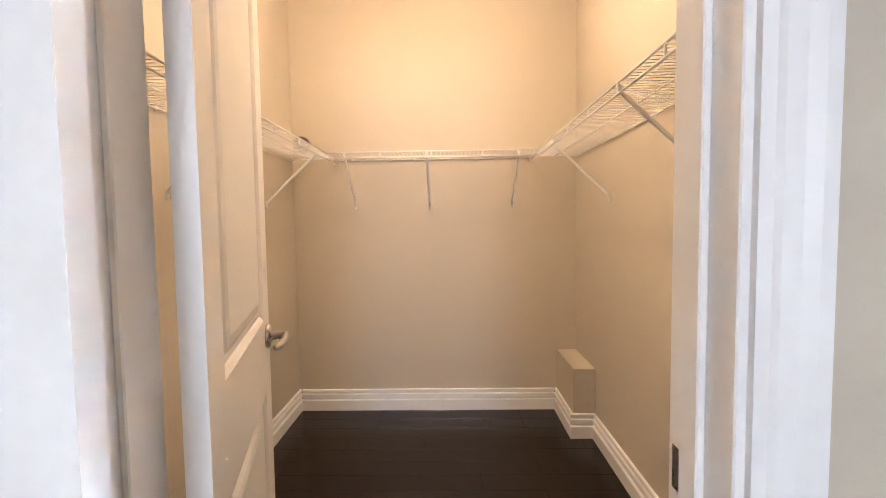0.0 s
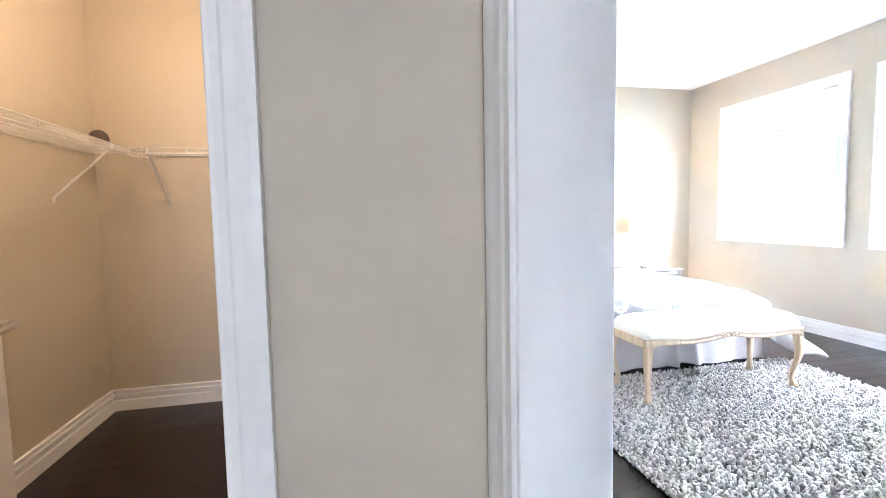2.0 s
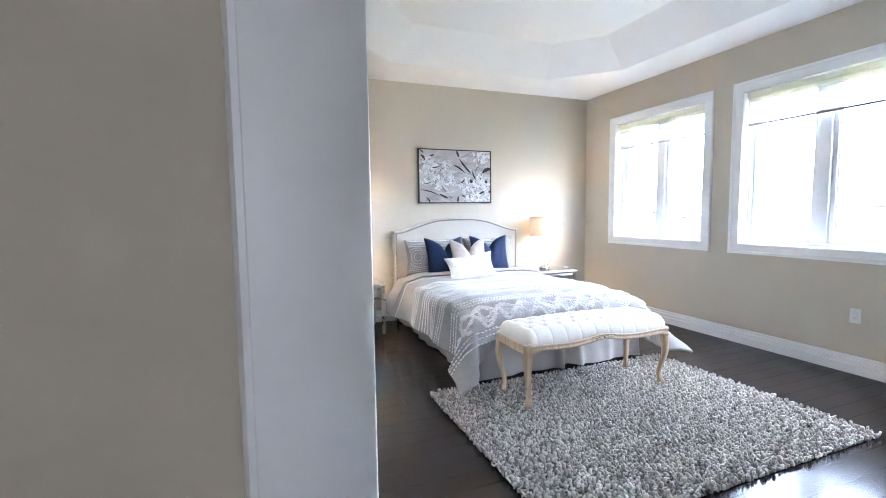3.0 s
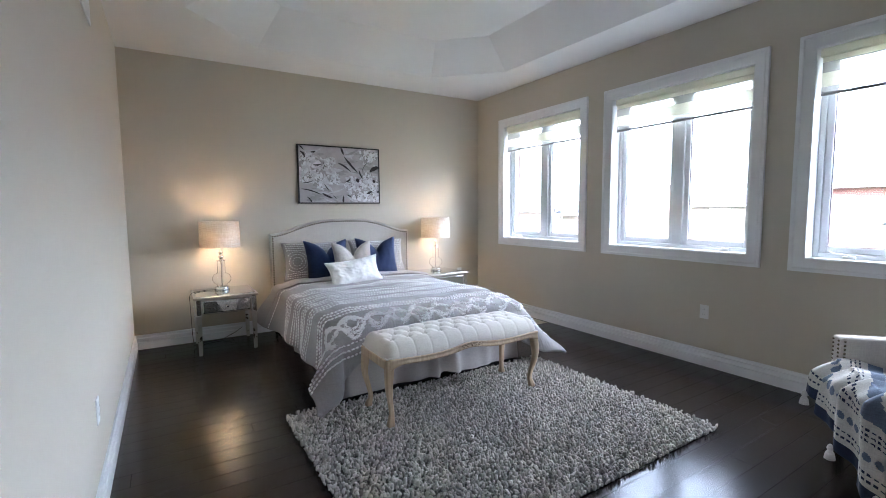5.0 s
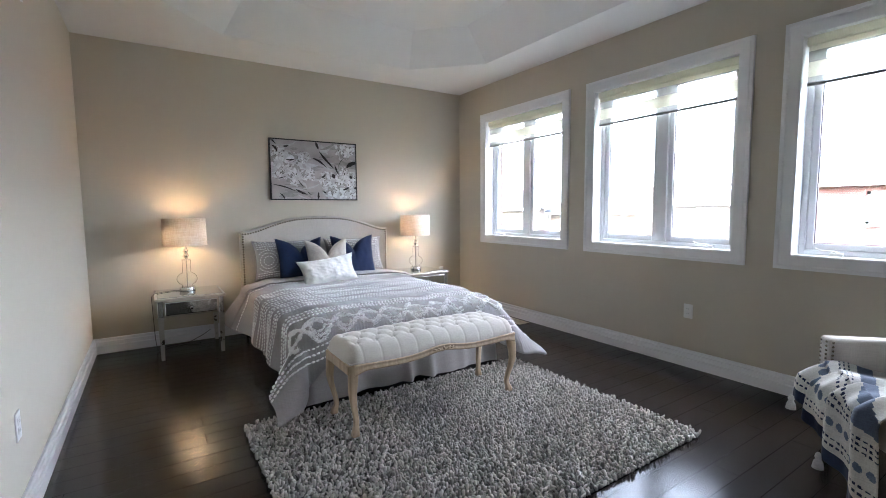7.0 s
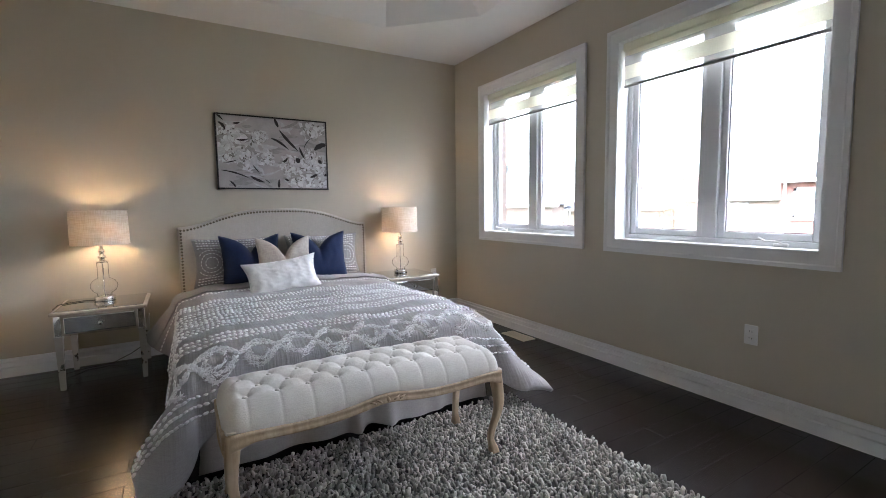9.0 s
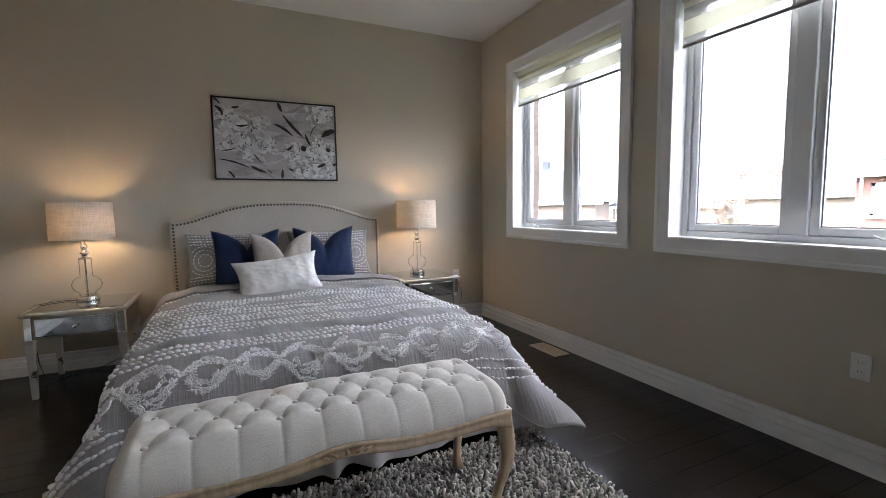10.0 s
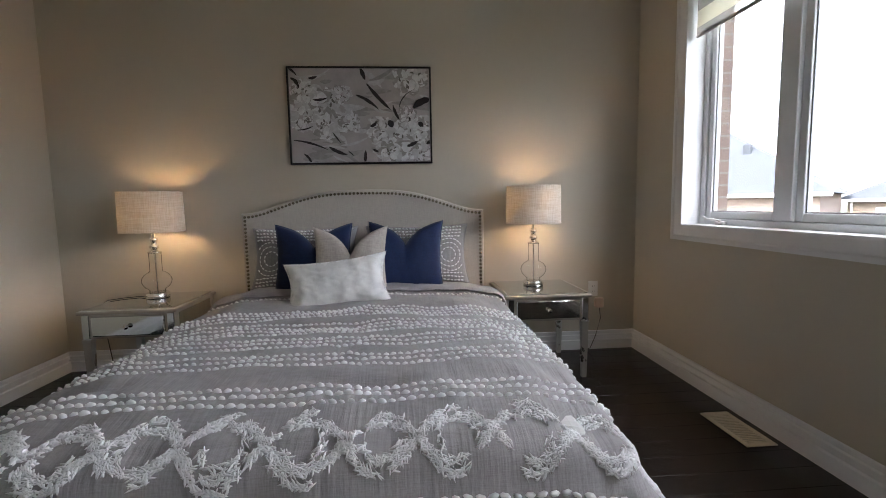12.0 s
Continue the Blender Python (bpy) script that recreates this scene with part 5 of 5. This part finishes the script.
def rug():
    x0, x1, y0, y1 = 3.352, 5.490, 1.225, 2.775
    t = thing("rug", (0, 0, 0), "grey shag rug with uneven pile", "rug")
    part("backing", boxes(((x0, y0, 0.0), (x1, y1, 0.012)), bevel=0.004), RUGBASE, t)
    r = np.random.RandomState(3)
    step = 0.0152
    xs, ys = np.meshgrid(np.arange(x0, x1, step), np.arange(y0, y1, step))
    n = xs.size
    px = xs.ravel() + r.uniform(-0.008, 0.008, n)
    py = ys.ravel() + r.uniform(-0.008, 0.008, n)
    ang = r.uniform(0, 2 * np.pi, n)
    lean = r.uniform(0.0, 0.018, n)
    ht = r.uniform(0.008, 0.033, n)
    wd = r.uniform(0.0052, 0.0086, n)
    dx, dy = np.cos(ang), np.sin(ang)
    sides = 5
    verts = np.zeros((n, sides * 4 + 1, 3))
    for k, (fz, fl, fw) in enumerate(((0.0, 0.0, 0.75), (0.45, 0.3, 1.0), (0.80, 0.8, 1.0), (0.96, 1.0, 0.62))):
        for j in range(sides):
            a = ang + j * 2 * np.pi / sides
            wob = 1 + 0.25 * np.cos(a * 2 + ang)
            verts[:, k * sides + j, 0] = px + dx * lean * fl + np.cos(a) * wd * fw * wob
            verts[:, k * sides + j, 1] = py + dy * lean * fl + np.sin(a) * wd * fw * wob
            verts[:, k * sides + j, 2] = 0.008 + ht * fz
    tip = sides * 4
    verts[:, tip, 0], verts[:, tip, 1], verts[:, tip, 2] = px + dx * lean * 1.05, py + dy * lean * 1.05, 0.008 + ht
    one = np.array([(k * sides + j, k * sides + (j + 1) % sides, (k + 1) * sides + (j + 1) % sides, (k + 1) * sides + j) for k in range(3) for j in range(sides)])
    cap = np.array([(3 * sides + j, 3 * sides + (j + 1) % sides, tip) for j in range(sides)])
    base = (np.arange(n) * (tip + 1))[:, None, None]
    faces = (one[None] + base).reshape(-1, 4).tolist() + (cap[None] + base).reshape(-1, 3).tolist()
    me = bpy.data.meshes.new("pile")
    me.from_pydata(verts.reshape(-1, 3).tolist(), [], faces)
    me.polygons.foreach_set("use_smooth", [True] * len(me.polygons))
    tagged(part("pile", me, RUG, t, "twisted grey yarn pile"), kind="stuff")


rug()

# ---- outside ----
GZ = -3.3
GRASS = mat("lawn", (0.035, 0.042, 0.018), 0.95, 0, 0.3, 0.5, 20, 0.3)
structure("ground", boxes(((-400, -400, GZ - 0.3), (400, 400, GZ))), GRASS, "dull autumn lawn reaching the distance", "ground")

ROOF = mat("grey_shingles", (0.042, 0.046, 0.052), 0.9, 0, 0.2, 1.5, 12, 0.4)
ROOFB = mat("brown_shingles", (0.075, 0.055, 0.046), 0.9, 0, 0.2, 1.5, 12, 0.4)
STUCCO = mat("tan_stucco", (0.20, 0.165, 0.13), 0.9, 0, 0.08, 1.5, 30, 0.2)
GLASSDARK = mat("far_window_glass", (0.22, 0.25, 0.28), 0.12, 0, 0.1, 1, 5, 0.0)


def house(x, y, w, d, eave, ridge, wall_mat, roof_mat, turn, label, windows):
    """Hip-roofed house; front on the local x = 0 side, which faces this house; w along y, d along x."""
    h = thing("house", (x, y, GZ), label, "house", "neighbouring houses", turn)
    e, r = eave - GZ, ridge - GZ
    part("wall", boxes(((0, -w / 2, 0), (d, w / 2, e))), wall_mat, h)
    o = 0.45
    bm = bmesh.new()
    base = [bm.verts.new(p) for p in ((-o, -w / 2 - o, e), (d + o, -w / 2 - o, e), (d + o, w / 2 + o, e), (-o, w / 2 + o, e))]
    run = min(w, d) / 2 * 0.95
    if w >= d:
        top = [bm.verts.new((d / 2, -w / 2 + run, r)), bm.verts.new((d / 2, w / 2 - run, r))]
        bm.faces.new((base[0], base[1], top[0]))
        bm.faces.new((base[1], base[2], top[1], top[0]))
        bm.faces.new((base[2], base[3], top[1]))
        bm.faces.new((base[3], base[0], top[0], top[1]))
    else:
        top = [bm.verts.new((run, 0, r)), bm.verts.new((d - run, 0, r))]
        bm.faces.new((base[3], base[0], top[0]))
        bm.faces.new((base[0], base[1], top[1], top[0]))
        bm.faces.new((base[1], base[2], top[1]))
        bm.faces.new((base[2], base[3], top[0], top[1]))
    bm.faces.new(base)
    roof = part("roof", bm, roof_mat, h)
    for k in range(3):
        part("roof_vent", boxes(((d * 0.30 - 0.2, -w * 0.25 + k * w * 0.22, e + (r - e) * 0.55), (d * 0.30 + 0.2, -w * 0.25 + k * w * 0.22 + 0.4, e + (r - e) * 0.72 + 0.1)), bevel=0.05), roof_mat, roof)
    part("gutter", boxes(((-o - 0.1, -w / 2 - o, e - 0.16), (-o, w / 2 + o, e + 0.02)), bevel=0.02), TRIM, h, "white eaves gutter")
    part("soffit", boxes(((-o, -w / 2 - o, e - 0.06), (0, w / 2 + o, e - 0.01))), TRIM, h)
    part("downpipe", boxes(((-0.1, w / 2 - 0.25, 0), (-0.005, w / 2 - 0.15, e - 0.1)), bevel=0.02), TRIM, h)
    for wy, wz, ww, wh in windows:
        win = part("window", boxes(((-0.06, wy - ww / 2, wz - GZ), (0.02, wy - ww / 2 + 0.12, wz - GZ + wh)), ((-0.06, wy + ww / 2 - 0.12, wz - GZ), (0.02, wy + ww / 2, wz - GZ + wh)), ((-0.06, wy - 0.05, wz - GZ), (0.02, wy + 0.05, wz - GZ + wh)),
                                   ((-0.06, wy - ww / 2, wz - GZ), (0.02, wy + ww / 2, wz - GZ + 0.12)), ((-0.06, wy - ww / 2, wz - GZ + wh - 0.14), (0.02, wy + ww / 2, wz - GZ + wh))), TRIM, h)
        part("pane", boxes(((-0.02, wy - ww / 2 + 0.1, wz - GZ + 0.1), (0.01, wy + ww / 2 - 0.1, wz - GZ + wh - 0.1))), GLASSDARK, win)
        part("sill", boxes(((-0.12, wy - ww / 2 - 0.1, wz - GZ - 0.12), (0.0, wy + ww / 2 + 0.1, wz - GZ)), bevel=0.02), TRIM, win)
    return h


house(28, 4.6, 12.0, 10, 2.3, 5.2, REDBRICK, ROOF, 0, "red brick two-storey house with grey hipped shingle roof", [(4.6, 0.55, 1.7, 1.35), (0.5, 0.55, 1.7, 1.35), (-3.6, 0.55, 1.7, 1.35), (4.6, -2.4, 1.9, 1.5), (0.5, -2.4, 1.9, 1.5)])
house(30, -9.5, 11.0, 10, 2.3, 5.4, REDBRICK, ROOF, 0, "red brick two-storey house with grey hipped shingle roof", [(3.6, 0.55, 1.7, 1.35), (0.0, 0.55, 1.7, 1.35), (-3.6, 0.55, 1.7, 1.35)])
house(40, 21.0, 12.0, 10, 1.6, 4.2, STUCCO, ROOFB, 10, "tan house with brown hipped shingle roof", [(2.5, 0.1, 1.5, 1.2), (-2.5, 0.1, 1.5, 1.2)])
house(33, 24.0, 7.0, 8, 1.0, 3.4, STUCCO, ROOF, 25, "tan house with grey hipped shingle roof", [(1.5, -0.6, 1.4, 1.1)])
house(19, 25.5, 13.0, 10, 1.35, 5.0, BRICK, ROOF, 40, "brown brick house with broad grey shingle roof", [(3.0, -0.6, 1.5, 1.2), (-3.0, -0.6, 1.5, 1.2)])

LEAFY = island("autumn_leaves", (0.26, 0.17, 0.10), 0.3, 0.8)
LEAFG = island("yellow_green_leaves", (0.12, 0.115, 0.06), 0.3, 0.8)
BARK = mat("grey_bark", (0.16, 0.12, 0.10), 0.95, 0, 0.25, 6, 40, 0.4)


def tree(x, y, height, spread, leaves, leaf_mat, seed, label):
    r = random.Random(seed)
    t = thing("tree", (x, y, GZ), label, "tree", "garden trees")
    bm = bmesh.new()
    tips = []

    def limb(p, d, ln, rad, depth):
        pts = [p]
        q, dd = Vector(p), Vector(d)
        for i in range(4):
            dd = (dd + Vector((r.uniform(-0.15, 0.15), r.uniform(-0.15, 0.15), 0.06))).normalized()
            q = q + dd * ln / 4
            pts.append(tuple(q))
        tube(bm, pts, rad, 6 if depth < 2 else 4, [rad * (1 - 0.15 * i) for i in range(5)])
        tips.extend(pts[2:])
        if depth < 3:
            for i in range(4 if depth == 0 else 3):
                base = Vector(pts[r.choice((2, 3, 4))])
                a = r.uniform(0, 6.28)
                nd = (dd + Vector((math.cos(a), math.sin(a), r.uniform(-0.1, 0.5))) * r.uniform(0.45, 0.9)).normalized()
                limb(tuple(base), nd, ln * r.uniform(0.45, 0.65), rad * 0.45, depth + 1)
    limb((0, 0, 0), (0, 0, 1), height * 0.55, 0.09, 0)
    part("trunk", bm, BARK, t)
    verts, faces = [], []
    for i in range(leaves):
        p = Vector(r.choice(tips)) + Vector((r.gauss(0, spread), r.gauss(0, spread), r.gauss(0, spread)))
        a = Vector((r.uniform(-1, 1), r.uniform(-1, 1), r.uniform(-1, 1))).normalized() * 0.026
        b = a.cross(Vector((r.uniform(-1, 1), r.uniform(-1, 1), r.uniform(-1, 1)))).normalized() * 0.018
        k = len(verts)
        verts += [tuple(p - a), tuple(p + b), tuple(p + a), tuple(p - b)]
        faces.append((k, k + 1, k + 2, k + 3))
    me = bpy.data.meshes.new("crown")
    me.from_pydata(verts, [], faces)
    tagged(part("crown", me, leaf_mat, t), kind="stuff")


tree(17.0, 8.0, 6.4, 0.11, 2600, LEAFY, 1, "slim autumn tree with sparse orange leaves")
tree(21.0, 10.5, 3.5, 0.28, 5000, LEAFG, 2, "small bushy tree with yellow-green leaves")
tree(20.0, 14.0, 3.4, 0.28, 5000, LEAFY, 3, "small bushy tree with autumn leaves")
tree(22.0, 5.5, 3.5, 0.28, 5000, LEAFG, 4, "small bushy tree with yellow-green leaves")
tree(15.0, 14.5, 3.4, 0.20, 3000, LEAFY, 5, "slim autumn tree with sparse orange leaves")
tree(21.0, 1.5, 3.5, 0.28, 5000, LEAFG, 6, "small bushy tree with yellow-green leaves")
tree(12.5, 15.5, 4.6, 0.16, 600, LEAFY, 7, "nearly bare tree with thin branches")

# ---- armchair and throw ----


def armchair():
    c = thing("armchair", (5.875, 0.83, 0), "grey upholstered low-backed chair with nailhead trim and dark legs", "armchair", "", -45)
    w, d = 0.70, 0.60
    part("seat", boxes(((0.02, -d, 0.20), (w - 0.02, -0.09, 0.43)), bevel=0.04, segments=4), LINEN, c, "", True)
    back = part("backrest", boxes(((0, -0.085, 0.18), (w, 0, 0.615)), bevel=0.018, segments=3), LINEN, c, "pale grey linen back with nailhead trim")
    stud = bpy.data.meshes["stud"]
    for z in [0.22 + 0.022 * i for i in range(18)]:
        for x, y, rz in ((0.016, -0.086, 0), (-0.001, -0.02, -90), (-0.001, -0.065, -90)):
            ob = new("stud", stud)
            ob.parent = back
            ob.location = (x, y, z)
            ob.rotation_euler = (0, 0, radians(rz))
            ob.scale = (0.62, 0.62, 0.62)
    for x in (0.05, w - 0.05):
        for y in (-0.04, -d + 0.05):
            bm = bmesh.new()
            tube(bm, [(x, y, 0.21), (x, y, 0.0)], 0.03, 4, [0.036, 0.022])
            part("leg", bm, BLACK, c, "tapered black leg")
    cu = thing("cushion", (6.12, 0.42, 0.56), "navy velvet cushion on the chair", "cushion", "", -45)
    bm = surface(lambda u, v: (0.20 * (u * 2 - 1), -0.07 * math.sqrt(max(0, (1 - (u * 2 - 1) ** 4) * (1 - (v * 2 - 1) ** 4))), 0.13 * (v * 2 - 1)), 16, 16)
    part("front", bm, NAVY, cu, "", True)
    bm = surface(lambda u, v: (0.20 * (u * 2 - 1), 0.02 * math.sqrt(max(0, (1 - (u * 2 - 1) ** 4) * (1 - (v * 2 - 1) ** 4))), 0.13 * (v * 2 - 1)), 16, 16)
    part("back", bm, NAVY, cu, "", True)


armchair()


def throw():
    t = thing("throw_blanket", (5.85, 0.85, 0), "cream throw with navy stripes and tassels draped over the chair", "blanket", "", -45)
    creams = weave("throw_cream", (0.70, 0.68, 0.63), (0.58, 0.56, 0.52), 220, 0.95, 0.2)
    navy = weave("throw_navy", (0.020, 0.035, 0.085), (0.012, 0.022, 0.06), 220, 0.95, 0.2)
    blue = weave("throw_blue_grey", (0.16, 0.20, 0.28), (0.12, 0.15, 0.22), 220, 0.95, 0.2)
    run = 0.40

    def drop(u):
        """How far the cloth hangs over the side of the seat: short by the back, long at the front corner."""
        return 0.17 + 0.30 * (1 - u) ** 1.1

    def pleat(u):
        """Loose accordion folds, each lapping over the next."""
        k = (u * 3.4 + 0.25) % 1.0
        return 0.052 * smoothstep(0.0, 0.75, k) * (1 - smoothstep(0.82, 1.0, k))

    def f(u, v):
        a = -0.60 + 0.50 * u
        b = v * (run + drop(u))
        lift = pleat(u) + 0.008 * math.sin(u * 37 + 5 * v)
        if b < run:
            return Vector((0.40 - b, a + 0.03 * math.sin(b * 8), 0.440 + lift * (0.35 + 0.65 * b / run) + 0.015 * math.sin(b * 11 + u * 4)))
        e = b - run
        r = 0.07
        bend = min(e, r * 1.45)
        x = -0.075 * math.sin(bend / r)
        z = 0.440 - r * (1 - math.cos(bend / r))
        if e > r * 1.45:
            x -= 0.12 * (e - r * 1.45)
            z -= 0.97 * (e - r * 1.45)
        out = lift * min(1.0, e / 0.06)
        return Vector((x - out * 1.1, a - 0.22 * e * (1 - u), max(0.03, z + lift * (1 - min(1.0, e / 0.1)))))
    nu, nv = 220, 150
    bm = surface(f, nu, nv)
    me = bpy.data.meshes.new("cloth")
    bmesh.ops.recalc_face_normals(bm, faces=bm.faces)
    for i, face in enumerate(bm.faces):
        u, v = (i % nu + 0.5) / nu, (i // nu + 0.5) / nv
        d = (1 - v) * (run + drop(u))
        dash = (u * 37) % 1.0 < 0.62
        k = 0
        if d < 0.055:
            k = 1
        elif dash and any(abs(d - q) < 0.0042 for q in (0.085, 0.112, 0.245, 0.268, 0.291, 0.49, 0.515)):
            k = 1
        elif abs(d - 0.178) < 0.018 and ((u * 18) % 1.0 - 0.5) ** 2 * 6 + ((d - 0.178) / 0.018) ** 2 < 0.9:
            k = 2
        elif 0.33 < d < 0.40 or 0.56 < d < 0.63:
            k = 2
        face.material_index = k
        face.smooth = True
    bm.to_mesh(me)
    bm.free()
    for m in (creams, navy, blue):
        me.materials.append(m)
    ob = part("cloth", me, None, t)
    so = ob.modifiers.new("thick", 'SOLIDIFY')
    so.thickness = 0.006
    for u in (0.02, 0.45, 0.98):
        p = f(u, 1.0)
        bm = lathe([(0.004, 0.012), (0.011, 0.004), (0.015, -0.010), (0.010, -0.020), (0.018, -0.032), (0.023, -0.062), (0.0, -0.065)], 14)
        bm.transform(Matrix.Translation((p.x - 0.01, p.y, max(0.08, p.z))))
        part("tassel", bm, creams, t, "cream yarn tassel", True)


throw()

# ---- floor planks ----


def planks():
    floor = bpy.data.objects["floor"]
    r = random.Random(9)
    wd = 0.127
    meshes = {}

    def plank_mesh(ln):
        if ln not in meshes:
            bm = boxes(((-ln / 2 + 0.0006, -wd / 2 + 0.0006, -0.011), (ln / 2 - 0.0006, wd / 2 - 0.0006, 0.0)))
            top = [e for e in bm.edges if all(v.co.z > -0.001 for v in e.verts)]
            bmesh.ops.bevel(bm, geom=top, offset=0.0010, segments=1, affect='EDGES')
            me = bpy.data.meshes.new("plank")
            bmesh.ops.recalc_face_normals(bm, faces=bm.faces)
            bm.to_mesh(me)
            bm.free()
            me.materials.append(PLANK)
            meshes[ln] = me
        return meshes[ln]
    y = BY0
    lens = (0.9, 1.2, 1.5, 1.8)
    while y < BY1:
        x = 0.45 - r.choice((0.0, 0.3, 0.6, 0.9)) if y < CY1 else 2.40 - r.choice((0.0, 0.3, 0.6))
        while x < BX1 + 0.02:
            ln = r.choice(lens)
            ob = new("plank", plank_mesh(ln))
            ob.parent = floor
            ob.location = (x + ln / 2, y + wd / 2, r.uniform(-0.0003, 0.0))
            x += ln
        y += wd


planks()
